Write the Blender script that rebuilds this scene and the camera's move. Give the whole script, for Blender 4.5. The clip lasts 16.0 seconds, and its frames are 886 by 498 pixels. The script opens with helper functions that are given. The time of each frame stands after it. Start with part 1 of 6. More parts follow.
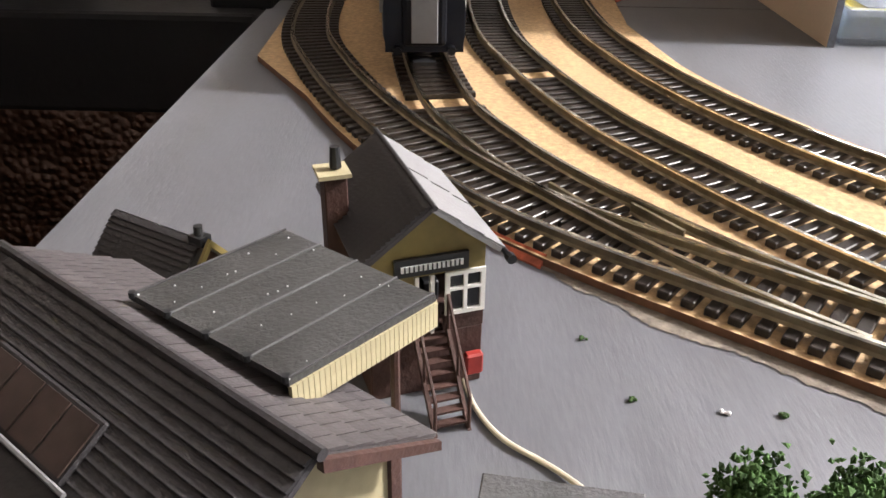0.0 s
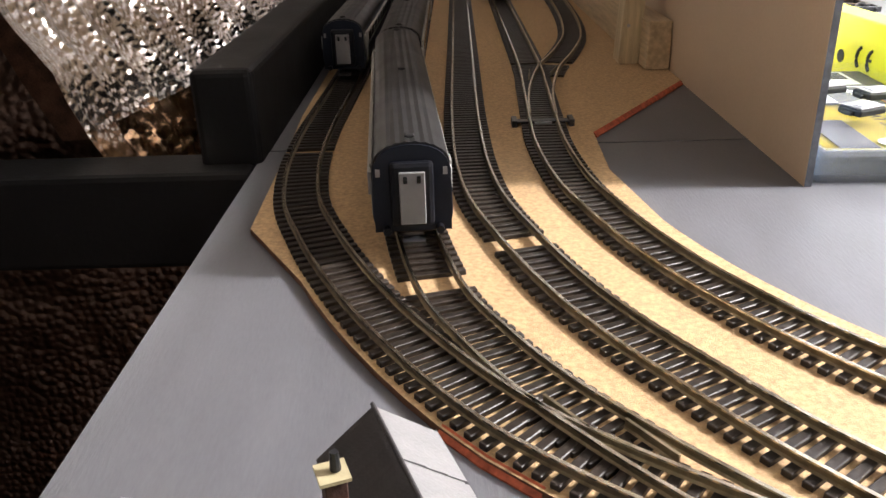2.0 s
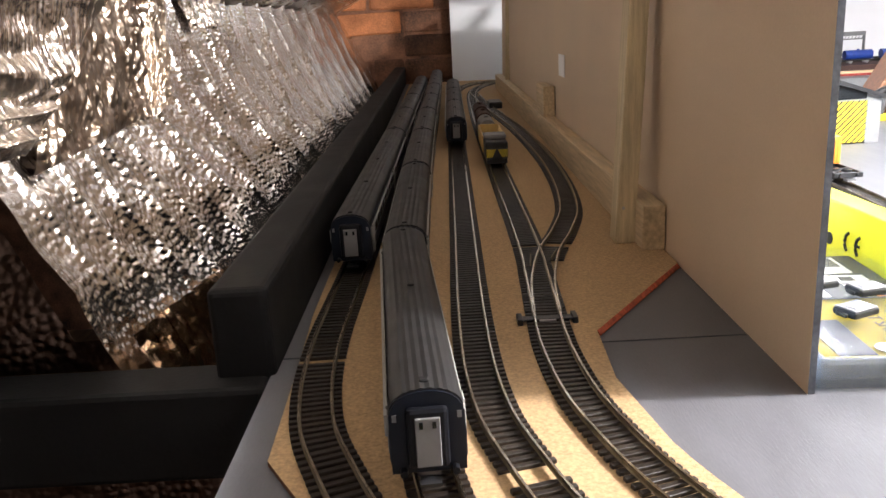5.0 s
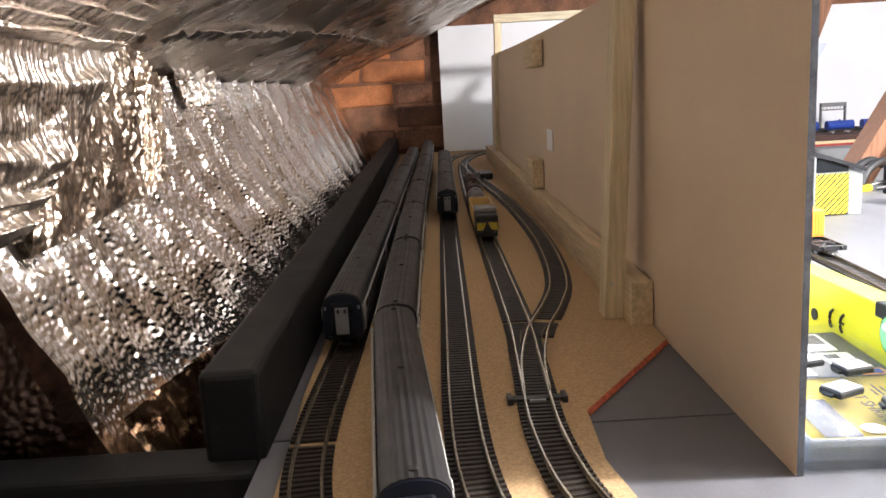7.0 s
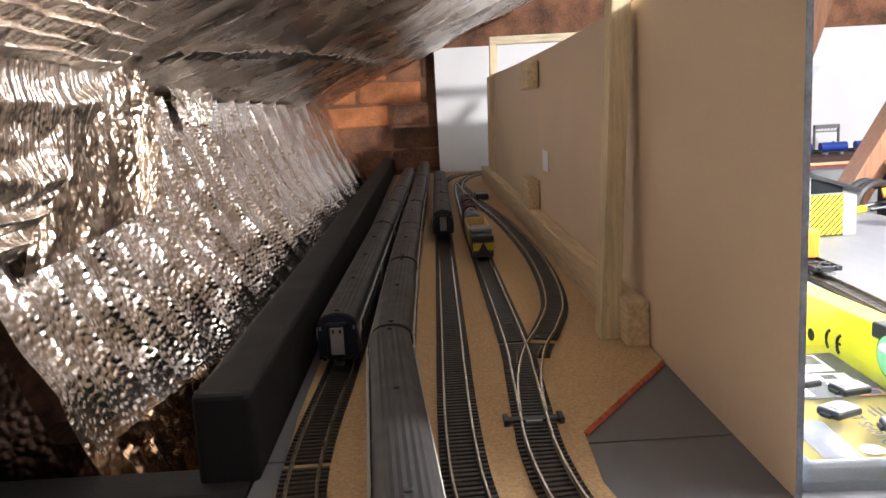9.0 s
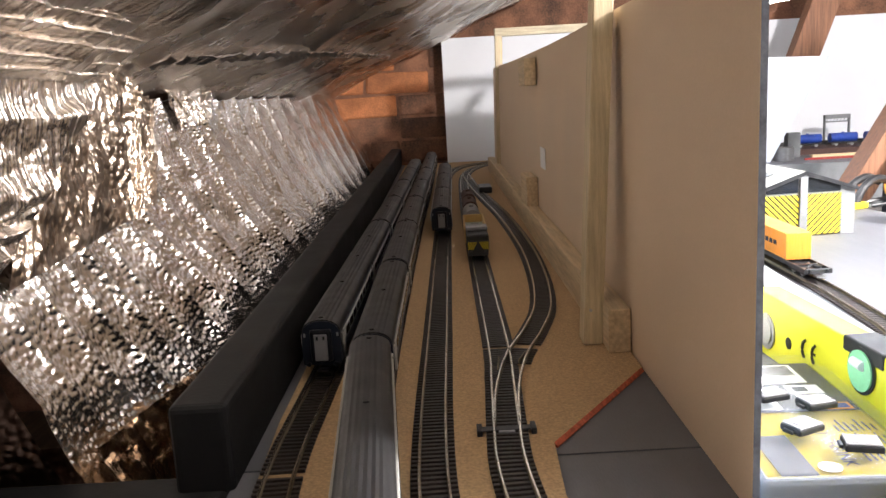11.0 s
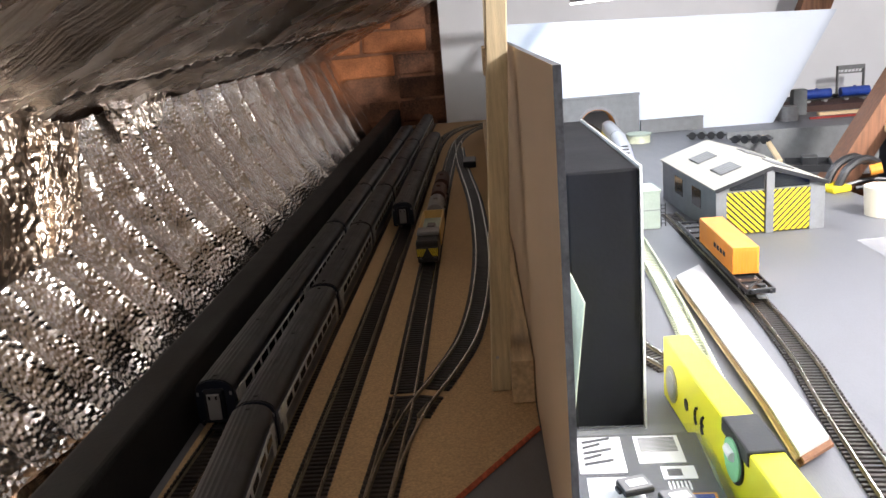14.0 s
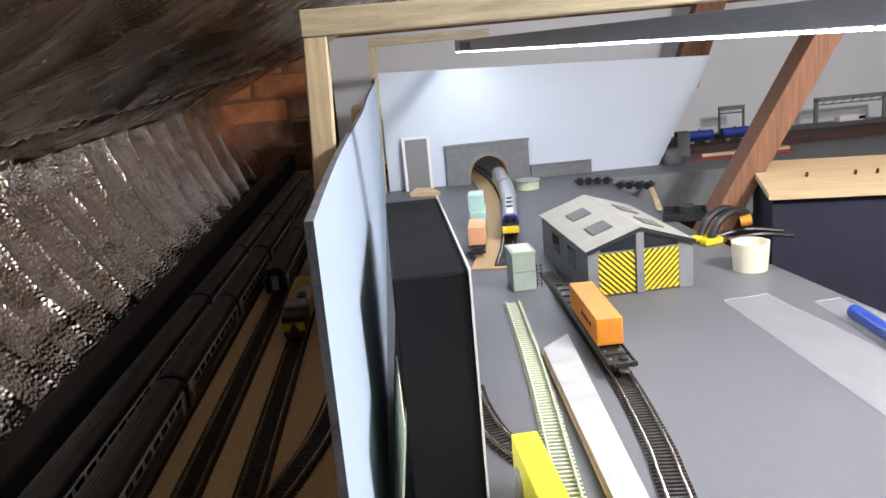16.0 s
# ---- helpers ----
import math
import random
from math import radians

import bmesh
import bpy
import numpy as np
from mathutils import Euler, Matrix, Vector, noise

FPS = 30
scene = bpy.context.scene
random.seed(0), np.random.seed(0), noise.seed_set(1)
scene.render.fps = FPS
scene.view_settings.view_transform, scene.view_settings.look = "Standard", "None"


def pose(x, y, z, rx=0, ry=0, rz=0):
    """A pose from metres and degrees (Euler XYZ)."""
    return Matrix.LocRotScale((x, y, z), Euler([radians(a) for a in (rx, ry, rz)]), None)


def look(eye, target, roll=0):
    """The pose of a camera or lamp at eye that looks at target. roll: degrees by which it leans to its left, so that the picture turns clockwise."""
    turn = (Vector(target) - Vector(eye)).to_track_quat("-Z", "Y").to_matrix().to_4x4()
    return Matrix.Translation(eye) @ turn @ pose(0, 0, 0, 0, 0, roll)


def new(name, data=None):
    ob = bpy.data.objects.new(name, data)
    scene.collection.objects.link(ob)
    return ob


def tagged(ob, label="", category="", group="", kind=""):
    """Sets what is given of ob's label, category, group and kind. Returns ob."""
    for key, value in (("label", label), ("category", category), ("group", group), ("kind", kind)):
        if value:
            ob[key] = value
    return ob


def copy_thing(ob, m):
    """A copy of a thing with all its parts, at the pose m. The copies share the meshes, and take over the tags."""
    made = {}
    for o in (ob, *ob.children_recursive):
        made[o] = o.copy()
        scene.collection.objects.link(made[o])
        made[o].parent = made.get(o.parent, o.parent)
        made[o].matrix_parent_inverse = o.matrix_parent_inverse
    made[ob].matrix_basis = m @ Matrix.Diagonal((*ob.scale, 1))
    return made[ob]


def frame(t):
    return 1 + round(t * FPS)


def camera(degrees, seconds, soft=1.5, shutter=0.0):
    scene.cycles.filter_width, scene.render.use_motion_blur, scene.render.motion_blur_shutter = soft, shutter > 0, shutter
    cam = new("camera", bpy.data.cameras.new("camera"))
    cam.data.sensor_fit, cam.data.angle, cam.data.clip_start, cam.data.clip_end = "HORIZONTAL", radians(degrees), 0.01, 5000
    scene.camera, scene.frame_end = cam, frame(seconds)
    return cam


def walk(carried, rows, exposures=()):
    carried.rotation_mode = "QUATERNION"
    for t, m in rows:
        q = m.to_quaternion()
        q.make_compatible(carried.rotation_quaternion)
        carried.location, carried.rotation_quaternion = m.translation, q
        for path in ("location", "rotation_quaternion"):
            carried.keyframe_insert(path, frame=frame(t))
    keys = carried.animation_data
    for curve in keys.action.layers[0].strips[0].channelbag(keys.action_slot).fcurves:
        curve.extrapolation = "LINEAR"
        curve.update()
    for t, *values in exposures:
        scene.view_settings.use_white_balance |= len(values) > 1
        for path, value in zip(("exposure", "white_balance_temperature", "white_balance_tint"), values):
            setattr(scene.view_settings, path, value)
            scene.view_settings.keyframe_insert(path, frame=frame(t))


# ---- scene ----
cam = camera(57.5, 16.0)
PATH = [
    (0, (-0.001, 0.001, 0.116), (-0.038, 1.749, -0.855), 0.8),
    (0.5, (-0.001, 0.011, 0.121), (-0.029, 1.767, -0.835), 0.4),
    (1, (0.001, 0.017, 0.133), (-0.016, 1.791, -0.789), -0.5),
    (1.5, (0.0, 0.015, 0.15), (-0.021, 1.815, -0.721), -1.2),
    (2, (-0.001, 0.019, 0.163), (-0.023, 1.838, -0.668), -1.7),
    (2.5, (-0.001, 0.021, 0.179), (-0.029, 1.864, -0.599), -2.4),
    (3, (-0.004, 0.025, 0.189), (-0.027, 1.888, -0.536), -2.4),
    (3.5, (-0.002, 0.027, 0.197), (-0.024, 1.909, -0.481), -2.6),
    (4, (-0.005, 0.025, 0.207), (-0.025, 1.923, -0.422), -3.0),
    (4.5, (-0.005, 0.025, 0.214), (-0.02, 1.937, -0.372), -3.1),
    (7, (-0.002, 0.019, 0.232), (0.015, 1.98, -0.158), -3.3),
    (7.5, (-0.002, 0.018, 0.234), (0.025, 1.986, -0.122), -3.0),
    (8, (-0.003, 0.019, 0.232), (0.031, 1.99, -0.105), -3.0),
    (8.5, (-0.003, 0.021, 0.23), (0.03, 1.992, -0.107), -3.1),
    (11, (0.029, 0.014, 0.252), (0.019, 1.978, -0.124), -3.3),
    (11.5, (0.046, 0.015, 0.26), (-0.002, 1.976, -0.128), -3.4),
    (12, (0.061, 0.019, 0.265), (-0.025, 1.97, -0.168), -3.4),
    (12.5, (0.079, 0.031, 0.275), (-0.047, 1.966, -0.214), -4.0),
    (13, (0.11, 0.04, 0.301), (-0.045, 1.966, -0.216), -4.7),
    (13.5, (0.138, 0.055, 0.33), (0.002, 1.979, -0.2), -4.8),
    (14, (0.163, 0.063, 0.344), (0.053, 1.987, -0.188), -5.0),
    (14.5, (0.191, 0.083, 0.362), (0.112, 2.011, -0.164), -5.2),
    (15, (0.214, 0.09, 0.373), (0.189, 2.025, -0.132), -5.5),
    (15.5, (0.227, 0.101, 0.389), (0.27, 2.038, -0.107), -5.6),
    (16, (0.24, 0.113, 0.388), (0.334, 2.051, -0.097), -5.2),
]
EXPOSURES = [(0, 0.72, 6500, 15), (1.5, 0.75, 6500, 15), (3, 0.82, 6500, 15), (7, 1, 6500, 15), (11, 1, 6500, 15), (12.5, 0.8, 6500, 15), (13.5, 0.5, 6500, 15), (15, 0, 6500, 15), (16, -0.42, 6500, 15)]
walk(cam, [(t, look(eye, target, roll)) for t, eye, target, roll in PATH], EXPOSURES)

# ---- light ----
world = bpy.data.worlds.new("attic_air")
world.use_nodes = True
scene.world = world
world.node_tree.nodes["Background"].inputs[0].default_value = (0.9, 0.8, 0.7, 1)
world.node_tree.nodes["Background"].inputs[1].default_value = 0.02


def area_lamp(name, m, sx, sy, watts, colour):
    data = bpy.data.lights.new(name, "AREA")
    data.shape, data.size, data.size_y, data.energy, data.color = "RECTANGLE", sx, sy, watts, colour
    ob = new(name, data)
    ob.matrix_world = m
    return ob


# the strip of diodes over the yard; its unseen near end is added
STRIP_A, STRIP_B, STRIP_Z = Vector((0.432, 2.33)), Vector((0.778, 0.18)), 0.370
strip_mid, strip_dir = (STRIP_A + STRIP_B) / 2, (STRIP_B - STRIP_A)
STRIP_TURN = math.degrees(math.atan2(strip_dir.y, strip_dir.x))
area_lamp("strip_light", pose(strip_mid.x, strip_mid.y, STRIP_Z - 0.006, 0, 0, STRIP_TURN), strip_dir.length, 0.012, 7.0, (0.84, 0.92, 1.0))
# unseen lamp beside the yard, guessed from the divider's shadow and the bright foil
unseen_lamp = bpy.data.lights.new("unseen_attic_lamp", "POINT")
unseen_lamp.energy, unseen_lamp.color, unseen_lamp.shadow_soft_size = 108.0, (1.0, 0.97, 0.93), 0.06
new("unseen_attic_lamp", unseen_lamp).location = (1.18, 0.41, 0.81)

# ---- materials ----


def nodes_of(name):
    m = bpy.data.materials.new(name)
    m.use_nodes = True
    t = m.node_tree
    return m, t, t.nodes["Principled BSDF"]


def surface(name, colour, rough=0.6, metal=0.0, vary=0.15, scale=40.0, bump=0.1, fine=400.0, stretch=(1, 1, 1), second=None, spec=0.5, per_object=0.0, bump_dist=0.0006):
    """A painted, wooden or plastic surface with two scales of variation and a fine relief."""
    m, t, b = nodes_of(name)
    n, l = t.nodes, t.links
    co = n.new("ShaderNodeTexCoord")
    mp = n.new("ShaderNodeMapping")
    mp.inputs["Scale"].default_value = stretch
    l.new(co.outputs["Object"], mp.inputs[0])
    big, small = n.new("ShaderNodeTexNoise"), n.new("ShaderNodeTexNoise")
    big.inputs["Scale"].default_value, big.inputs["Detail"].default_value = scale, 5
    small.inputs["Scale"].default_value, small.inputs["Detail"].default_value = fine, 4
    l.new(mp.outputs[0], big.inputs["Vector"])
    l.new(mp.outputs[0], small.inputs["Vector"])
    add = n.new("ShaderNodeMath")
    add.operation = "MULTIPLY_ADD"
    add.inputs[1].default_value = 0.45
    l.new(small.outputs["Fac"], add.inputs[0])
    l.new(big.outputs["Fac"], add.inputs[2])
    ramp = n.new("ShaderNodeValToRGB")
    dark = [c * (1 - vary * 1.6) for c in colour]
    light = [min(1, c * (1 + vary)) for c in colour] if second is None else list(second)
    ramp.color_ramp.elements[0].position, ramp.color_ramp.elements[1].position = 0.45, 0.95
    ramp.color_ramp.elements[0].color, ramp.color_ramp.elements[1].color = (*dark, 1), (*light, 1)
    l.new(add.outputs[0], ramp.inputs[0])
    out = ramp.outputs[0]
    if per_object:
        info, hsv = n.new("ShaderNodeObjectInfo"), n.new("ShaderNodeHueSaturation")
        rng = n.new("ShaderNodeMapRange")
        rng.inputs["To Min"].default_value, rng.inputs["To Max"].default_value = 1 - per_object, 1 + per_object
        l.new(info.outputs["Random"], rng.inputs["Value"])
        l.new(rng.outputs[0], hsv.inputs["Value"])
        l.new(out, hsv.inputs["Color"])
        out = hsv.outputs[0]
    l.new(out, b.inputs["Base Color"])
    b.inputs["Metallic"].default_value = metal
    b.inputs["Specular IOR Level"].default_value = spec
    rr = n.new("ShaderNodeMapRange")
    rr.inputs["To Min"].default_value, rr.inputs["To Max"].default_value = max(0.02, rough - 0.12), min(1, rough + 0.12)
    l.new(big.outputs["Fac"], rr.inputs["Value"])
    l.new(rr.outputs[0], b.inputs["Roughness"])
    if bump:
        bp = n.new("ShaderNodeBump")
        bp.inputs["Strength"].default_value, bp.inputs["Distance"].default_value = bump, bump_dist
        l.new(small.outputs["Fac"], bp.inputs["Height"])
        l.new(bp.outputs[0], b.inputs["Normal"])
    return m


def glassy(name, colour, rough=0.05, alpha=0.3):
    m, t, b = nodes_of(name)
    b.inputs["Base Color"].default_value = (*colour, 1)
    b.inputs["Roughness"].default_value = rough
    b.inputs["Alpha"].default_value = alpha
    b.inputs["Coat Weight"].default_value = 0.25
    return m


def foil_material(name, colour, bubble, crease, rough, cells=135.0, streak=60.0):
    """Metallised bubble film: rows of small blisters, fine wrinkles and long creases across the sheet."""
    m, t, b = nodes_of(name)
    n, l = t.nodes, t.links
    co = n.new("ShaderNodeTexCoord")
    vo, no, cr, tone = n.new("ShaderNodeTexVoronoi"), n.new("ShaderNodeTexNoise"), n.new("ShaderNodeTexNoise"), n.new("ShaderNodeTexNoise")
    mp = n.new("ShaderNodeMapping")
    mp.inputs["Scale"].default_value = (4.0, streak, 4.0)
    l.new(co.outputs["Object"], mp.inputs[0])
    l.new(mp.outputs[0], cr.inputs["Vector"])
    cr.inputs["Scale"].default_value, cr.inputs["Detail"].default_value = 1.0, 4
    for node in (vo, no, tone):
        l.new(co.outputs["Object"], node.inputs["Vector"])
    vo.feature, vo.inputs["Scale"].default_value = "SMOOTH_F1", cells
    vo.inputs["Randomness"].default_value, vo.inputs["Smoothness"].default_value = 0.7, 0.5
    no.inputs["Scale"].default_value, no.inputs["Detail"].default_value = 420.0, 3
    tone.inputs["Scale"].default_value, tone.inputs["Detail"].default_value = 9.0, 5
    b1, b2, b3 = n.new("ShaderNodeBump"), n.new("ShaderNodeBump"), n.new("ShaderNodeBump")
    b1.invert = True
    b1.inputs["Strength"].default_value, b1.inputs["Distance"].default_value = bubble, 0.004
    b2.inputs["Strength"].default_value, b2.inputs["Distance"].default_value = 0.3, 0.0010
    b3.inputs["Strength"].default_value, b3.inputs["Distance"].default_value = crease, 0.010
    l.new(vo.outputs["Distance"], b1.inputs["Height"])
    l.new(no.outputs["Fac"], b2.inputs["Height"])
    l.new(cr.outputs["Fac"], b3.inputs["Height"])
    l.new(b3.outputs[0], b1.inputs["Normal"])
    l.new(b1.outputs[0], b2.inputs["Normal"])
    l.new(b2.outputs[0], b.inputs["Normal"])
    ramp = n.new("ShaderNodeValToRGB")
    ramp.color_ramp.elements[0].position, ramp.color_ramp.elements[1].position = 0.32, 0.68
    ramp.color_ramp.elements[0].color, ramp.color_ramp.elements[1].color = (*[c * 0.82 for c in colour], 1), (*colour, 1)
    l.new(tone.outputs["Fac"], ramp.inputs[0])
    l.new(ramp.outputs[0], b.inputs["Base Color"])
    rr = n.new("ShaderNodeMapRange")
    rr.inputs["To Min"].default_value, rr.inputs["To Max"].default_value = rough * 0.7, rough * 1.3
    l.new(tone.outputs["Fac"], rr.inputs["Value"])
    l.new(rr.outputs[0], b.inputs["Roughness"])
    b.inputs["Metallic"].default_value = 1.0
    return m


GREY_BOARD = surface("grey_board_paint", (0.112, 0.116, 0.128), 0.5, vary=0.10, scale=14, bump=0.16, fine=160, stretch=(5, 1, 1), bump_dist=0.0007)
GREY_LIGHT = surface("light_grey_edge_paint", (0.34, 0.35, 0.36), 0.6, vary=0.1)
FIBRE = surface("golden_fibreboard", (0.43, 0.29, 0.15), 0.85, vary=0.24, scale=420, bump=0.5, fine=1500)
FIBRE_EDGE = surface("brown_fibreboard_edge", (0.16, 0.075, 0.04), 0.9, vary=0.25, scale=120)
BLACK_BEAM = surface("charcoal_painted_timber", (0.0052, 0.005, 0.0052), 0.7, spec=0.25, vary=0.2, scale=20, bump=0.35, fine=300)
FOIL = foil_material("silver_bubble_foil", (0.99, 0.94, 0.885), 0.46, 0.25, 0.23, 150.0)
FOIL_ROOF = foil_material("silver_roof_foil", (0.86, 0.77, 0.68), 0.30, 1.0, 0.27, 160.0, 110.0)
# dark of the recess and folds is put into this foil colour
FOIL_GATHER = foil_material("recess_darkened_foil", (0.50, 0.41, 0.33), 0.5, 0.5, 0.30)
# golden tone is the warm fibreboard reflection put into the foil colour
FOIL_FOOT = foil_material("warm_reflection_foil_foot", (0.72, 0.48, 0.30), 0.35, 0.7, 0.26, 135.0, 120.0)
# shade under the eaves is put into this dark foil colour
FOIL_SHADE = foil_material("bronze_foil_painted_shade", (0.13, 0.085, 0.065), 0.6, 0.6, 0.36)
BRICK = surface("orange_red_brick", (0.50, 0.19, 0.075), 0.85, vary=0.4, scale=14, bump=0.6, fine=220, per_object=0.2)
SOOTY_BRICK = surface("soot_blackened_brick", (0.10, 0.055, 0.04), 0.9, vary=0.5, scale=10, bump=0.7, fine=160, second=(0.24, 0.11, 0.06), per_object=0.3)
MORTAR = surface("sooty_mortar", (0.10, 0.06, 0.045), 0.95, vary=0.4, scale=12, bump=0.7, fine=150, second=(0.34, 0.16, 0.09))
WHITE_BOARD = surface("white_faced_board", (0.74, 0.77, 0.80), 0.45, vary=0.04, scale=5, bump=0.08)
SKY_BOARD = surface("pale_blue_backdrop_paint", (0.58, 0.65, 0.74), 0.5, vary=0.05, scale=3, bump=0.1)
DIVIDER_BLUE = surface("sky_blue_divider_paint", (0.33, 0.42, 0.53), 0.55, vary=0.06, scale=4, bump=0.1)
WHITE_WALL = surface("white_wall_paint", (0.78, 0.79, 0.80), 0.7, vary=0.05, scale=3, bump=0.12)
MDF = surface("tan_panel_board", (0.56, 0.435, 0.305), 0.55, vary=0.06, scale=6, bump=0.1, fine=500)
MDF_EDGE = surface("blue_grey_stained_panel_edge", (0.12, 0.13, 0.15), 0.8, vary=0.35, scale=60, bump=0.5)
PINE = surface("planed_pine", (0.54, 0.445, 0.28), 0.6, vary=0.22, scale=24, bump=0.25, fine=200, stretch=(9, 9, 0.6))
PINE_Y = surface("planed_pine_lengthwise", (0.54, 0.42, 0.26), 0.6, vary=0.22, scale=24, bump=0.25, fine=200, stretch=(9, 0.6, 9))
PINE_X = surface("planed_pine_crosswise", (0.44, 0.375, 0.25), 0.6, vary=0.22, scale=24, bump=0.25, fine=200, stretch=(0.6, 9, 9))
RAFTER = surface("orange_brown_rafter", (0.23, 0.105, 0.055), 0.65, vary=0.3, scale=22, bump=0.3, stretch=(9, 9, 0.6))
SLEEPER = surface("black_sleeper_plastic", (0.020, 0.015, 0.012), 0.42, spec=0.4, vary=0.25, scale=200, bump=0.2, per_object=0.25)
RAIL = surface("nickel_silver_rail", (0.78, 0.74, 0.64), 0.22, metal=1.0, vary=0.25, scale=80, bump=0.1)
RAIL_SIDE = surface("tarnished_rail_web", (0.23, 0.19, 0.125), 0.5, metal=0.8, vary=0.3, scale=80)
COACH_ROOF = surface("dark_grey_coach_roof", (0.0065, 0.0065, 0.0072), 0.55, vary=0.12, scale=40, bump=0.05)
COACH_BLUE = surface("dark_blue_coach_side", (0.006, 0.012, 0.028), 0.4, vary=0.12, scale=60, bump=0.05)
COACH_CREAM = surface("pale_grey_window_band", (0.32, 0.32, 0.30), 0.4, vary=0.08, scale=60, bump=0.05)
COACH_NAVY = surface("navy_coach_end", (0.003, 0.006, 0.014), 0.45, spec=0.3, vary=0.15, scale=60, bump=0.05)
COACH_BLACK = surface("black_coach_end", (0.004, 0.005, 0.008), 0.45, spec=0.25, vary=0.2, scale=60, bump=0.1)
DOOR_GREY = surface("grey_gangway_door", (0.165, 0.165, 0.17), 0.5, vary=0.06, scale=80)
DARK_GLASS = surface("dark_window_glazing", (0.010, 0.012, 0.014), 0.08, vary=0.1, scale=60, bump=0.0)
STEEL = surface("dull_steel", (0.45, 0.45, 0.46), 0.35, metal=1.0, vary=0.15, scale=120)
BLACK_PLASTIC = surface("black_plastic", (0.015, 0.016, 0.018), 0.4, vary=0.2, scale=60, bump=0.15)
BLACK_BOX = surface("black_card_box", (0.006, 0.0065, 0.009), 0.62, spec=0.25, vary=0.25, scale=20, bump=0.3, fine=250)
YELLOW = surface("warning_yellow", (0.72, 0.56, 0.02), 0.45, vary=0.08, scale=60)
LEVEL_YELLOW = surface("lime_yellow_level_paint", (0.80, 0.76, 0.03), 0.35, vary=0.04, scale=20, bump=0.03)
ORANGE = surface("orange_container_paint", (0.70, 0.27, 0.03), 0.45, vary=0.08, scale=40)
OCHRE = surface("ochre_machine_paint", (0.55, 0.36, 0.12), 0.5, vary=0.1)
ORANGE_PALE = surface("pale_orange_card", (0.72, 0.38, 0.20), 0.6, vary=0.08)
SAGE = surface("sage_green_grey_plastic", (0.30, 0.36, 0.30), 0.6, vary=0.1)
MINT = surface("mint_container_paint", (0.42, 0.62, 0.56), 0.5, vary=0.08)
SHED_WALL = surface("grey_shed_wall", (0.165, 0.175, 0.18), 0.7, vary=0.12, scale=50, bump=0.3)
SHED_ROOF = surface("stone_grey_shed_roof", (0.285, 0.275, 0.235), 0.7, vary=0.08, scale=40, bump=0.15)
CREAM_WALL = surface("cream_model_wall", (0.40, 0.355, 0.215), 0.6, vary=0.1, scale=120)
MUSTARD = surface("mustard_model_timber", (0.20, 0.155, 0.05), 0.6, vary=0.14, scale=140)
MODEL_BROWN = surface("dark_brown_model_brick", (0.055, 0.024, 0.018), 0.7, vary=0.2, scale=200, bump=0.4, fine=900)
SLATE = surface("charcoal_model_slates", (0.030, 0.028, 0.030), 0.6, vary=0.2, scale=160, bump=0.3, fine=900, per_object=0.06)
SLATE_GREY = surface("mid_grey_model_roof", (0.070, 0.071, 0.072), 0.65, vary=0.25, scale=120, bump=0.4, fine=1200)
FELT = surface("worn_grey_felt", (0.048, 0.048, 0.047), 0.6, vary=0.3, scale=90, bump=0.5, fine=1500)
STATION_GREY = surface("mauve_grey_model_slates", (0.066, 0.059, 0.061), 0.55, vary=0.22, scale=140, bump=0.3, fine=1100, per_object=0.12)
PANE_BROWN = surface("brown_glazed_panes", (0.052, 0.034, 0.028), 0.45, vary=0.15, scale=200)
GLUE = surface("dried_glue_smear", (0.17, 0.145, 0.115), 0.9, vary=0.35, scale=220, bump=0.8, fine=700)
# pale grey; on model roof slopes it also holds the stronger light
SLATE_PALE = surface("pale_grey_and_lit_slope", (0.20, 0.20, 0.205), 0.55, vary=0.1, scale=120, bump=0.2, fine=900)
RED = surface("red_model_paint", (0.26, 0.022, 0.016), 0.5, vary=0.15, scale=200)
RED_PENCIL = surface("red_marker_stain", (0.50, 0.12, 0.06), 0.8, vary=0.3, scale=200)
WHITE_PAINT = surface("white_model_paint", (0.78, 0.78, 0.75), 0.45, vary=0.05, scale=200)
WIRE = surface("cream_bell_wire", (0.55, 0.49, 0.38), 0.4, vary=0.1, scale=300)
LEAF = surface("green_foam_foliage", (0.026, 0.075, 0.016), 0.9, vary=0.5, scale=160, bump=0.6, fine=900, second=(0.065, 0.15, 0.032))
BARK = surface("brown_twig_bark", (0.12, 0.075, 0.045), 0.9, vary=0.3, scale=200)
CREAM_TUB = surface("cream_plastic_tub", (0.74, 0.68, 0.53), 0.45, vary=0.04, scale=30)
BLUE = surface("blue_tank_paint", (0.015, 0.05, 0.28), 0.35, vary=0.15, scale=60)
# dark navy, also used for the gloom of the void below the board
NAVY = surface("navy_and_void_dark", (0.012, 0.013, 0.03), 0.8, vary=0.3, scale=10, bump=0.3)
PLY = surface("pale_plywood", (0.62, 0.46, 0.27), 0.6, vary=0.1, scale=16, stretch=(0.6, 6, 6))
ALU = surface("brushed_aluminium_channel", (0.55, 0.56, 0.57), 0.38, metal=0.9, vary=0.1, scale=60, stretch=(0.4, 8, 8))
CLEAR = glassy("clear_case_plastic", (0.55, 0.60, 0.66), 0.08, 0.30)
LID = glassy("clear_lid_plastic", (0.80, 0.83, 0.86), 0.06, 0.05)
BAG = glassy("clear_polythene", (0.80, 0.80, 0.82), 0.12, 0.16)
GREEN_VIAL = surface("green_level_vial", (0.30, 0.72, 0.38), 0.1, vary=0.1)
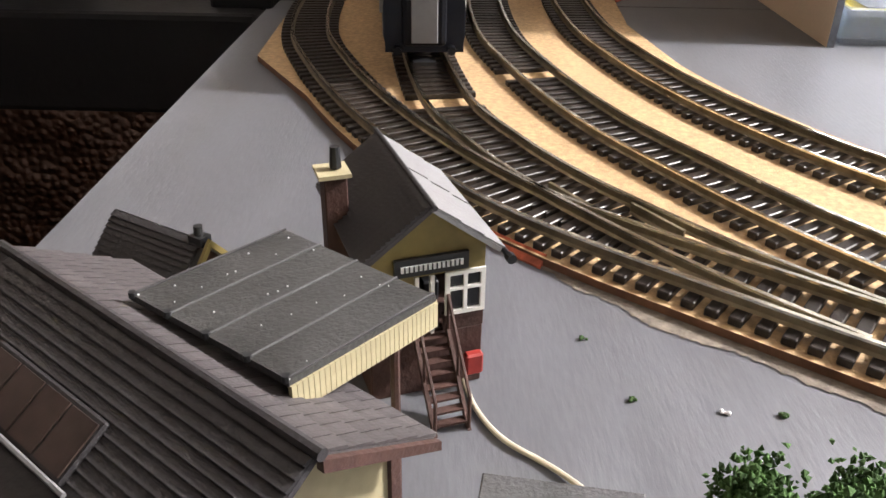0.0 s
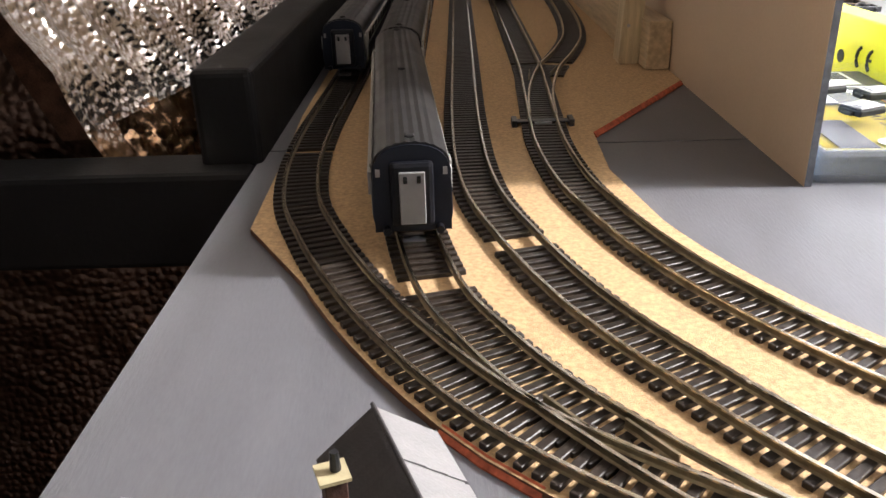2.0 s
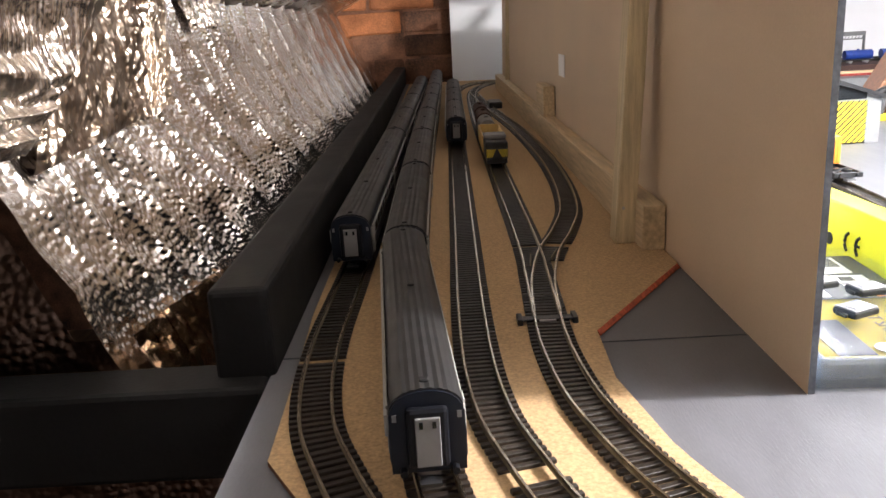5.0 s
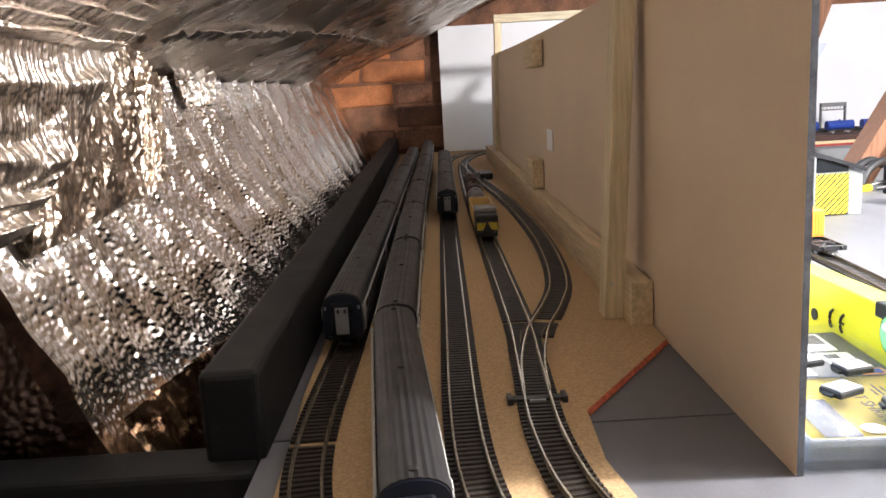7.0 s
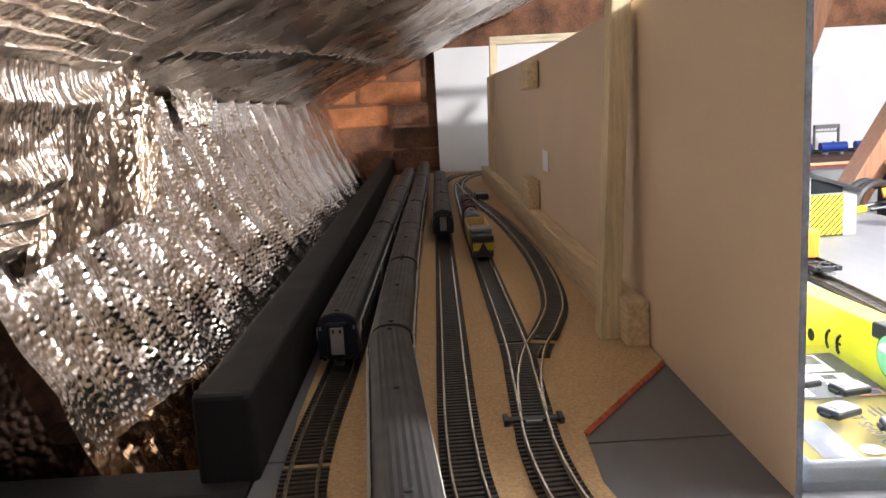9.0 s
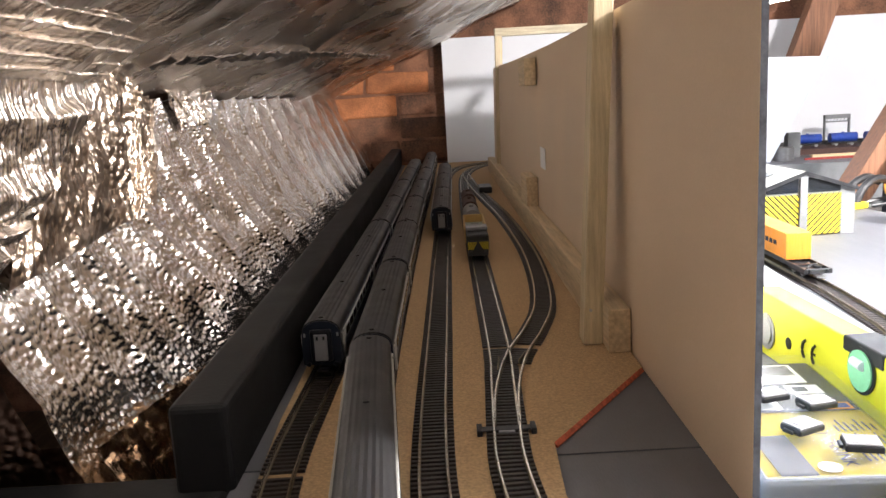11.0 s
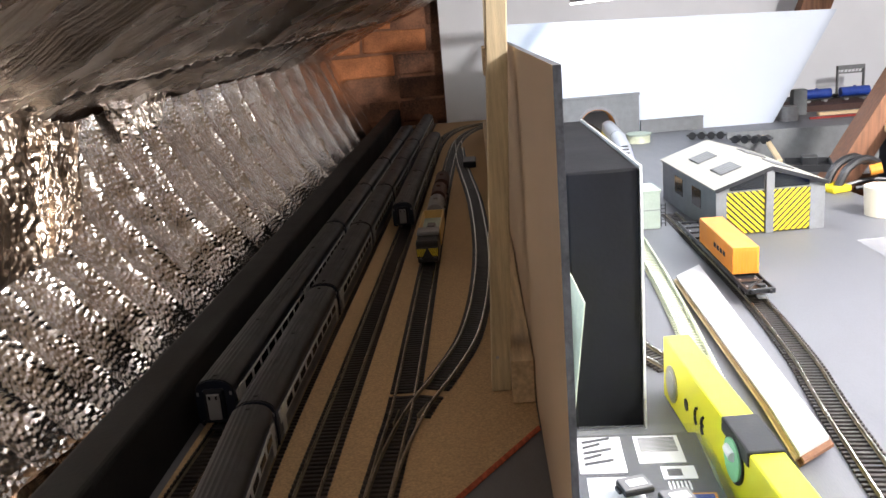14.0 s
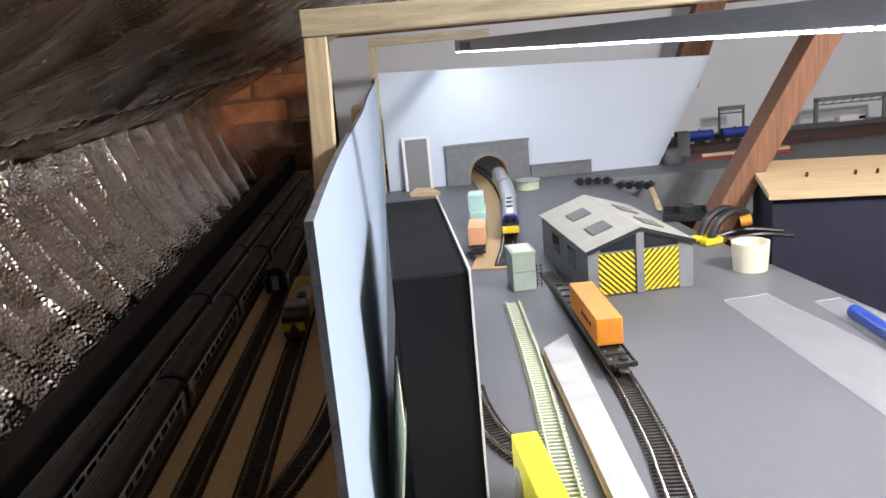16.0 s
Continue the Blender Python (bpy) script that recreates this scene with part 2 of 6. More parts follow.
PRINT_DARK = surface("dark_printed_card", (0.04, 0.043, 0.05), 0.5, vary=0.1)
PRINT_WHITE = surface("white_printed_label", (0.76, 0.77, 0.78), 0.5, vary=0.03)
LIME_TRACK = surface("pale_lime_track_plastic", (0.60, 0.64, 0.47), 0.5, vary=0.1, scale=120)
FLOOR = surface("brown_loft_boards", (0.16, 0.10, 0.06), 0.8, vary=0.3, scale=8, stretch=(6, 0.5, 1))
STRIP_FACE = surface("scuffed_white_strip_face", (0.40, 0.40, 0.395), 0.6, vary=0.12, scale=30, bump=0.15)
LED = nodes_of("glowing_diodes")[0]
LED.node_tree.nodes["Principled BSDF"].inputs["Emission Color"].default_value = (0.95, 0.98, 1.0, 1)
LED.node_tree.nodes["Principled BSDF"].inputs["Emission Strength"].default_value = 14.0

# ---- mesh helpers ----


def mesh_object(name, bm, material, smooth=False):
    me = bpy.data.meshes.new(name)
    bmesh.ops.recalc_face_normals(bm, faces=bm.faces)
    bm.to_mesh(me)
    bm.free()
    for mat in material if isinstance(material, (list, tuple)) else [material]:
        me.materials.append(mat)
    if smooth:
        for p in me.polygons:
            p.use_smooth = True
    return new(name, me)


def part(name, bm, material, parent, label="", smooth=False):
    ob = mesh_object(name, bm, material, smooth)
    ob.parent = parent
    return tagged(ob, label)


def share(name, data, parent, m):
    """One more piece on a mesh that exists already."""
    ob = new(name, data)
    ob.parent = parent
    ob.matrix_local = m
    return ob


def thing(name, label, category, m=None, group="", kind=""):
    ob = new(name)
    ob.empty_display_size = 0.01
    if m is not None:
        ob.matrix_world = m
    return tagged(ob, label, category, group, kind)


def solid(name, bm, material, label, category="", kind="", group="", m=None, smooth=False):
    ob = mesh_object(name, bm, material, smooth)
    if m is not None:
        ob.matrix_world = m
    return tagged(ob, label, category, group, kind)


def box(x0, x1, y0, y1, z0, z1, bevel=0.0, bm=None, m=None, seg=2):
    own = bm is None
    bm = bm or bmesh.new()
    mat = Matrix.Translation(((x0 + x1) / 2, (y0 + y1) / 2, (z0 + z1) / 2)) @ Matrix.Diagonal((x1 - x0, y1 - y0, z1 - z0, 1))
    got = bmesh.ops.create_cube(bm, size=1, matrix=(m or Matrix()) @ mat)
    if bevel:
        edges = list({e for v in got["verts"] for e in v.link_edges})
        bmesh.ops.bevel(bm, geom=edges, offset=bevel, segments=seg, affect="EDGES", profile=0.5)
    return bm


def prism(points, z0, z1, bm=None, m=None):
    """An outline in the plan (x, y), raised from z0 to z1."""
    bm = bm or bmesh.new()
    m = m or Matrix()
    low = [bm.verts.new(m @ Vector((x, y, z0))) for x, y in points]
    top = [bm.verts.new(m @ Vector((x, y, z1))) for x, y in points]
    bm.faces.new(low[::-1])
    bm.faces.new(top)
    for i in range(len(points)):
        j = (i + 1) % len(points)
        bm.faces.new((low[i], low[j], top[j], top[i]))
    return bm


UPRIGHT = Matrix(((1, 0, 0, 0), (0, 0, 1, 0), (0, 1, 0, 0), (0, 0, 0, 1)))  # an outline in (x, z), raised along y
SIDEWAYS = Matrix(((0, 0, 1, 0), (1, 0, 0, 0), (0, 1, 0, 0), (0, 0, 0, 1)))  # an outline in (y, z), raised along x


def rod(a, b, r, bm=None, n=8, r2=None):
    bm = bm or bmesh.new()
    a, b = Vector(a), Vector(b)
    m = Matrix.Translation((a + b) / 2) @ (b - a).to_track_quat("Z", "Y").to_matrix().to_4x4()
    bmesh.ops.create_cone(bm, cap_ends=True, segments=n, radius1=r, radius2=r if r2 is None else r2, depth=(b - a).length, matrix=m)
    return bm


def spline(points, step=0.01):
    """Points at even steps along a smooth line through the given ones."""
    p = [Vector(q) for q in points]
    p = [2 * p[0] - p[1], *p, 2 * p[-1] - p[-2]]
    dense = []
    for i in range(1, len(p) - 2):
        for k in range(24):
            t = k / 24
            dense.append(0.5 * (2 * p[i] + (p[i + 1] - p[i - 1]) * t + (2 * p[i - 1] - 5 * p[i] + 4 * p[i + 1] - p[i + 2]) * t ** 2
                                + (3 * p[i] - p[i - 1] - 3 * p[i + 1] + p[i + 2]) * t ** 3))
    dense.append(p[-2])
    out, left = [dense[0]], step
    for a, b in zip(dense, dense[1:]):
        d = (b - a).length
        while d >= left and d > 1e-9:
            a = a + (b - a) * (left / d)
            out.append(a)
            d = (b - a).length
            left = step
        left -= d
    return out


def frames_along(line):
    """Each point of a line in the plan with its direction and its right-hand side."""
    out = []
    for i, p in enumerate(line):
        a, b = line[max(0, i - 1)], line[min(len(line) - 1, i + 1)]
        d = (b - a).normalized()
        out.append((p, d, Vector((d.y, -d.x))))
    return out


def sweep(line, profile, bm=None):
    """A section (to the right, up) drawn along a line in the plan."""
    bm = bm or bmesh.new()
    rings = []
    for p, d, r in frames_along(line):
        rings.append([bm.verts.new((p.x + r.x * u, p.y + r.y * u, v)) for u, v in profile])
    n = len(profile)
    for a, b in zip(rings, rings[1:]):
        for i in range(n):
            bm.faces.new((a[i], a[(i + 1) % n], b[(i + 1) % n], b[i]))
    bm.faces.new(rings[0][::-1])
    bm.faces.new(rings[-1])
    return bm


def tube(points, r, step=0.004, n=8, bm=None):
    """A wire through points in space."""
    bm = bm or bmesh.new()
    line = spline([Vector(p) for p in points], step)
    rings = []
    for i, p in enumerate(line):
        d = (line[min(i + 1, len(line) - 1)] - line[max(i - 1, 0)]).normalized()
        u = d.cross(Vector((0.03, 0.02, 1))).normalized()
        v = u.cross(d)
        rings.append([bm.verts.new(p + u * r * math.cos(a * math.tau / n) + v * r * math.sin(a * math.tau / n)) for a in range(n)])
    for a, b in zip(rings, rings[1:]):
        for i in range(n):
            bm.faces.new((a[i], a[(i + 1) % n], b[(i + 1) % n], b[i]))
    bm.faces.new(rings[0][::-1])
    bm.faces.new(rings[-1])
    return bm

# ---- the setting ----
SHEET = 0.003
LINES = {
    "one": [(-0.046, 3.0), (-0.066, 1.9), (-0.078, 1.3), (-0.088, 0.75), (-0.0925, 0.55), (-0.085, 0.445), (-0.065, 0.378), (-0.040, 0.320), (-0.013, 0.272), (0.014, 0.2345), (0.040, 0.2095), (0.070, 0.186), (0.102, 0.162), (0.15, 0.128), (0.22, 0.085), (0.31, 0.04)],
    "two": [(-0.004, 3.0), (-0.020, 2.0), (-0.030, 1.5), (-0.037, 0.95), (-0.038, 0.68), (-0.031, 0.52), (-0.0225, 0.415), (-0.007, 0.325), (0.012, 0.278), (0.029, 0.2475), (0.046, 0.224), (0.064, 0.202), (0.082, 0.1825), (0.104, 0.1615)],
    "three": [(0.21, 2.90), (0.10, 2.78), (0.045, 2.5), (0.030, 1.9), (0.0215, 1.35), (0.0145, 0.85), (0.011, 0.58), (0.015, 0.452), (0.030, 0.377), (0.0525, 0.308), (0.082, 0.2515), (0.110, 0.208), (0.152, 0.160), (0.24, 0.085), (0.36, 0.015)],
    "four": [(0.30, 2.90), (0.17, 2.78), (0.10, 2.5), (0.080, 1.9), (0.0755, 1.2), (0.074, 0.79), (0.0705, 0.68), (0.066, 0.58), (0.0645, 0.52), (0.0685, 0.455), (0.0775, 0.408), (0.091, 0.360), (0.1105, 0.313), (0.140, 0.263), (0.186, 0.210), (0.26, 0.15), (0.37, 0.08)],
    "five": [(0.098, 2.5), (0.110, 2.15), (0.126, 1.9), (0.145, 1.62), (0.1545, 1.3), (0.150, 1.08), (0.136, 0.92), (0.113, 0.82), (0.0895, 0.745), (0.0735, 0.66), (0.0665, 0.58)],
}
LINES = {k: [Vector(p) for p in v] for k, v in LINES.items()}


def edge_beside(key, off, y0, y1):
    return [(p + r * off) for p, d, r in frames_along(spline(LINES[key], 0.02)) if y0 >= p.y >= y1]


# two painted boards with a dark seam between them
board_front = prism([(-0.125, -0.6), (1.05, -0.6), (0.91, 0.54), (-0.125, 0.54)], -0.018, 0.0)
solid("ground_front", board_front, GREY_BOARD, "grey painted plywood baseboard with brush marks", "baseboard", "structure")
board_back = prism([(-0.125, 0.5432), (0.91, 0.5432), (0.857, 1.07), (0.816, 1.45), (0.80, 1.66), (0.80, 3.04), (-0.125, 3.04)], -0.018, -0.0004)
solid("ground_back", board_back, GREY_BOARD, "grey painted plywood baseboard behind the seam", "baseboard", "structure")

left_side = [Vector((-0.108, 3.0)), Vector((-0.112, 0.62)), Vector((-0.1075, 0.515)), Vector((-0.104, 0.40))] + [p for p in edge_beside("one", 0.0178, 0.36, 0.04)]
right_side = [p for p in edge_beside("four", -0.026, 0.40, 0.09)][::-1] + [Vector((0.0945, 0.478)), Vector((0.098, 0.554)), Vector((0.197, 0.700)), Vector((0.197, 3.0))]
sheet_outline = [tuple(p) for p in left_side + right_side]
bm = bmesh.new()
low = [bm.verts.new((x, y, 0.0)) for x, y in sheet_outline]
top = [bm.verts.new((x, y, SHEET)) for x, y in sheet_outline]
bm.faces.new(top)
for i in range(len(top)):
    j = (i + 1) % len(top)
    bm.faces.new((low[i], low[j], top[j], top[i])).material_index = 1
solid("trackbed", bm, [FIBRE, FIBRE_EDGE], "golden fibreboard track underlay cut along the curves", "underlay", "structure")
# pencil and marker stains on the cut edges
stain = sweep([p for p in edge_beside("one", 0.0171, 0.246, 0.205)], [(-0.0008, 0.0), (0.0022, 0.0), (0.0022, 0.0006), (-0.0008, 0.0036)])
solid("trim_marker_stain", stain, RED_PENCIL, "red marker stain along the underlay edge", "stain", "structure")
solid("trim_marker_line", sweep([Vector((0.0985, 0.5535)), Vector((0.1475, 0.626)), Vector((0.1965, 0.6985))], [(-0.001, 0.0), (0.0016, 0.0), (0.0016, 0.0008), (-0.001, 0.0036)]), RED_PENCIL, "red marker line along the angled underlay edge", "stain", "structure")

smear, ragged, prev = bmesh.new(), random.Random(21), None
for p, d, r in frames_along(spline(edge_beside("one", 0.0176, 0.215, 0.05), 0.0012)):
    reach = 0.0045 + 0.005 * noise.noise(Vector((p.x * 60, p.y * 60, 3.0))) + ragged.uniform(-0.0006, 0.0006)
    row = [smear.verts.new((p.x, p.y, 0.0006)), smear.verts.new((p.x + r.x * max(0.0008, reach), p.y + r.y * max(0.0008, reach), 0.0003))]
    if prev:
        smear.faces.new((prev[0], prev[1], row[1], row[0]))
    prev = row
solid("trim_glue_smear", smear, GLUE, "rough dried glue smeared along the underlay edge", "stain", "structure")

# loft: floor, gable, slopes
solid("floor", box(-2.2, 3.4, -3.0, 3.4, -0.95, -0.9), FLOOR, "brown loft floorboards far below the layout", "floor", "structure")
# unseen white wall, added to close the room and return light
solid("wall_unseen_south", box(-2.2, 3.4, -3.05, -2.9, -0.9, 2.2), WHITE_WALL, "unseen white wall behind the layout, added to bounce light", "wall", "structure")
solid("wall_gable", box(-2.2, 3.4, 3.08, 3.2, -0.9, 2.2), MORTAR, "sooty brick gable wall with rough mortar", "wall", "structure")
gable = bpy.data.objects["wall_gable"]
rng = random.Random(4)
brick_meshes = {}
for kind, material in (("clean", BRICK), ("sooty", SOOTY_BRICK)):
    for size in (0.230, 0.108):
        bm = box(-size / 2, size / 2, -0.010, 0.006, -0.0375, 0.0375, 0.005, seg=1)
        for v in bm.verts:
            v.co += Vector((rng.uniform(-0.004, 0.004), 0, rng.uniform(-0.003, 0.003)))
        brick_meshes[kind, size] = bpy.data.meshes.new("brick")
        bm.to_mesh(brick_meshes[kind, size])
        bm.free()
        brick_meshes[kind, size].materials.append(material)
for row in range(8):
    x, z = -0.84 + (0.0 if row % 2 else 0.118), -0.12 + row * 0.085
    col = row
    while x < 0.06:
        size = 0.108 if (col + row) % 3 == 0 else 0.230
        mid = x + size / 2
        clean = z > 0.19 and mid < -0.12
        if clean or rng.random() < 0.55:
            share("brick", brick_meshes["clean" if clean else "sooty", size], gable, pose(mid, 3.081 + rng.uniform(-0.003, 0.003), z, rng.uniform(-1.5, 1.5), rng.uniform(-1, 1), rng.uniform(-1, 1)))
        x += size + 0.012
        col += 1


def sheet_of_foil(name, corner, u, v, nu, nv, lift, material, label, creases, seed, category="insulation"):
    """A slack sheet: corner + a * u + b * v, pushed along its normal by folds."""
    bm = bmesh.new()
    corner, u, v = Vector(corner), Vector(u), Vector(v)
    nrm = u.cross(v).normalized()
    rows = []
    for i in range(nu + 1):
        row = []
        for j in range(nv + 1):
            a, b = i / nu, j / nv
            p = corner + u * a + v * b
            slow = noise.noise(Vector((p.x * 6, p.y * 3.2, p.z * 6 + seed))) * lift
            fold = noise.noise(Vector((p.x * 2.2 + seed, p.y * creases + p.z * 4, seed))) ** 2 * lift * 1.1
            crisp = abs(noise.noise(Vector((p.x * 11, p.y * creases * 0.55 + p.x * 9, p.z * 13 + seed)))) * lift * 0.5
            row.append(bm.verts.new(p + nrm * (slow + fold + crisp)))
        rows.append(row)
    for a, b in zip(rows, rows[1:]):
        for j in range(nv):
            bm.faces.new((a[j], a[j + 1], b[j + 1], b[j]))
    return solid(name, bm, material, label, category, "structure", smooth=True)


def eaves_foil(nu=1250, nv=120):
    """Bubble foil bellying out behind the rail, with sharp tucks running down it."""
    bm, rows, seed = bmesh.new(), [], 1.0
    for i in range(nu + 1):
        y, row = 0.545 + 2.53 * i / nu, []
        belly = -0.300 - 0.045 * min(1.0, max(0.0, (y - 0.55) / 0.35)) * min(1.0, max(0.0, (2.7 - y) / 1.2))
        lean = 0.10 - 0.20 * min(1.0, max(0.0, (y - 1.35) / 1.1))
        for j in range(nv + 1):
            b = j / nv
            p = Vector((-0.218, y, -0.045)) * (1 - b) ** 2 + Vector((belly, y, 0.13)) * 2 * b * (1 - b) + Vector((-0.362, y, 0.264)) * b * b
            yy = y + lean * b + 0.012 * noise.noise(Vector((b * 2.5, y * 5, seed))) + 0.003 * noise.noise(Vector((b * 14, y * 18, seed)))
            q = 19.0 * math.log(1 + 1.125 * max(0.0, yy - 0.5))
            tuck = (1 - abs(2 * (q % 1.0) - 1)) ** 6
            tuck *= max(0.35, 0.9 + 0.9 * noise.noise(Vector((math.floor(q) * 3.7, b * 3.0, seed + 3))))
            q2 = q * 2.6 + 0.3 + 0.5 * noise.noise(Vector((b * 3, y * 6, seed + 6)))
            minor = (1 - abs(2 * (q2 % 1.0) - 1)) ** 5 * max(0.0, noise.noise(Vector((math.floor(q2) * 2.3, b * 4, seed + 9))) * 2)
            pillow = 1 - abs(2 * (q % 1.0) - 1)
            fade = min(1.0, 0.25 + max(0.0, y - 0.6) / 0.25 + b)
            slow = 0.006 * noise.noise(Vector((b * 3.0, y * 4.5, seed + 12))) + 0.0035 * noise.noise(Vector((b * 9, y * 14, seed + 14)))
            crumple = 0.002 * abs(noise.noise(Vector((b * 26, y * 40, seed + 17)))) * max(0.0, 1 - b / 0.22)
            out = slow + fade * (0.0085 * tuck + 0.0035 * minor + 0.003 * pillow) + crumple
            row.append(bm.verts.new(p + Vector((0.88, 0.0, 0.47)) * out))
        rows.append(row)
    for a, b in zip(rows, rows[1:]):
        for j in range(nv):
            bm.faces.new((a[j], a[j + 1], b[j + 1], b[j]))
    return solid("trim_foil_eaves", bm, FOIL, "crumpled silver bubble foil leaning against the eaves", "insulation", "structure", smooth=True)


def pleated_foil(name, top, bottom, depth, pleats, seed, material, label, nu=120, nv=60):
    """Foil gathered between a top line and a bottom line, falling in pleats."""
    top, bottom, rows, bm = [Vector(p) for p in top], [Vector(p) for p in bottom], [], bmesh.new()

    def along(line, f):
        k = min(len(line) - 2, int(f * (len(line) - 1)))
        g = f * (len(line) - 1) - k
        return line[k] * (1 - g) + line[k + 1] * g
    for i in range(nu + 1):
        row = []
        for j in range(nv + 1):
            u, v = i / nu, j / nv
            p = along(top, u) * (1 - v) + along(bottom, u) * v
            w = u * pleats + 0.5 * noise.noise(Vector((u * 3, v * 2, seed)))
            ridge = (1 - abs(2 * (w % 1.0) - 1)) ** 2 * (0.5 + 0.8 * abs(noise.noise(Vector((math.floor(w) * 1.7, v * 2, seed)))))
            ruck = abs(noise.noise(Vector((u * 16, v * 9, seed + 5)))) * 0.6 + 0.5 * noise.noise(Vector((u * 4, v * 4, seed + 8)))
            row.append(bm.verts.new(p + Vector((0.85, -0.2, 0.3)) * depth * (ridge + ruck)))
        rows.append(row)
    for a, b in zip(rows, rows[1:]):
        for j in range(nv):
            bm.faces.new((a[j], a[j + 1], b[j + 1], b[j]))
    return solid(name, bm, material, label, "insulation", "structure", smooth=True)


eaves_foil()
# pleats and pocket are darkened by colour where they lie recessed
pleated_foil("trim_foil_gather", [(-0.306, 0.890, 0.290), (-0.322, 0.97, 0.276), (-0.338, 1.062, 0.262)], [(-0.305, 0.845, 0.140), (-0.312, 0.90, 0.136), (-0.322, 0.99, 0.142)], 0.012, 6, 2.0, FOIL_GATHER, "gathered foil pleats round a rafter foot, fold shade in the colour")
pleated_foil("trim_foil_pocket", [(-0.305, 0.70, 0.29), (-0.312, 0.90, 0.29)], [(-0.288, 0.58, 0.130), (-0.305, 0.85, 0.140)], 0.012, 2.5, 6.0, FOIL_GATHER, "sagging foil pocket between the roof flap and the pleats, recess shade in the colour")
pleated_foil("trim_foil_flap", [(-0.2175, 0.755, 0.326), (-0.245, 0.768, 0.306), (-0.275, 0.762, 0.280), (-0.275, 0.62, 0.188), (-0.270, 0.54, 0.150)], [(-0.205, 0.20, 0.325), (-0.235, 0.20, 0.305), (-0.262, 0.20, 0.28), (-0.270, 0.16, 0.20), (-0.275, 0.10, 0.16)], 0.012, 9, 9.0, FOIL_ROOF, "loose near flap of roof foil with long ridges", 130, 90)
pleated_foil("trim_foil_tuck", [(-0.352, 1.16, 0.282), (-0.355, 1.42, 0.280)], [(-0.346, 1.20, 0.222), (-0.349, 1.36, 0.228)], 0.010, 4, 12.0, FOIL_ROOF, "small dark tuck of foil along the top of the eaves sheet", 60, 24)
sheet_of_foil("ceiling_slope_foil", (-0.415, -0.45, 0.248), (0, 3.53, 0), (0.80, 0, 0.34), 760, 170, 0.016, FOIL_ROOF, "dull silver foil insulation stapled under the roof slope", 16, 5.0)
# white reflector added above the yard to brighten the foil
solid("ceiling_bounce", prism([(-0.5, 0.25), (1.25, 0.992), (1.25, 1.02), (-0.5, 0.28)], -0.46, 3.08, m=UPRIGHT), WHITE_WALL, "white surface added beyond the foil to bounce light", "roof", "structure")
# unseen front slope, added to close the room and return light
solid("ceiling_unseen_front", prism([(-2.2, -0.46), (1.25, 1.0), (1.25, 1.03), (-2.2, -0.43)], -3.0, -0.46, m=UPRIGHT), WHITE_WALL, "unseen white slope over the loft, added to bounce light", "roof", "structure")
solid("ceiling_right", prism([(1.25, 1.0), (3.4, 0.45), (3.4, 0.5), (1.25, 1.03)], -3.0, 3.1, m=UPRIGHT), WHITE_WALL, "white boarded roof slope", "roof", "structure")
# unseen side wall, added for the same bounce
solid("wall_unseen_east", box(3.3, 3.4, -3.0, 3.2, -0.9, 0.6), WHITE_WALL, "unseen white side wall, added to bounce light", "wall", "structure")
# hanging sheets whose shade is carried by their dark colour
sheet_of_foil("trim_foil_under", (-0.60, -0.5, -0.35), (0, 1.04, 0), (0.05, 0, 0.50), 60, 40, 0.02, FOIL_SHADE, "dark bronze foil below the eaves, its shade put into the colour", 12, 9.0)
sheet_of_foil("trim_foil_low", (-0.75, 0.62, -0.5), (0.9, 0.0, 0), (0.0, 0.03, 0.48), 60, 40, 0.02, FOIL_SHADE, "dark bronze foil below the cross timber, its shade put into the colour", 12, 13.0)
sheet_of_foil("trim_foil_side", (-0.256, 0.585, -0.05), (-0.50, -0.12, 0), (-0.145, 0, 0.30), 90, 60, 0.014, FOIL_SHADE, "dark bronze foil behind the near edge of the eaves sheet, shade in its colour", 14, 17.0)

# charcoal timbers on the loft side
solid("beam_edge", box(-0.161, -0.1215, 0.514, 3.06, -0.004, 0.061, 0.005, seg=3), BLACK_BEAM, "charcoal painted timber rail along the board edge", "beam", "structure")
solid("beam_cross", box(-0.75, -0.126, 0.495, 0.54, -0.064, 0.0005, 0.004), BLACK_BEAM, "charcoal painted cross timber under the boards", "beam", "structure")
solid("beam_support", box(-0.161, -0.127, 0.541, 3.06, -0.09, -0.005, 0.003), BLACK_BEAM, "charcoal painted bearer under the rail", "beam", "structure")

# far white boards, backdrop and divider
solid("wall_white_board", box(0.050, 3.2, 3.0, 3.012, -0.3, 0.447), WHITE_BOARD, "white faced board closing the far end", "wall board", "structure")
bm = bmesh.new()
ys = [0.448 + i * (2.62 - 0.448) / 60 for i in range(61)]
rings = []
for y in ys:
    bow = 0.0005 + 0.008 * ((y - 0.448) / 2.17) ** 2 + 0.0015 * math.sin(y * 7)
    sag = -0.003 + 0.003 * math.sin(y * 3.1)
    rings.append([bm.verts.new(v) for v in ((0.1985, y, 0.0), (0.2026, y, 0.0), (0.2026 + bow, y, 0.322 + sag), (0.1985 + bow, y, 0.322 + sag))])
for a, b in zip(rings, rings[1:]):
    for k, mi in ((0, 0), (1, 1), (2, 2), (3, 0)):
        bm.faces.new((a[k], a[(k + 1) % 4], b[(k + 1) % 4], b[k])).material_index = mi
bm.faces.new(rings[0][::-1]).material_index = 2
bm.faces.new(rings[-1]).material_index = 2
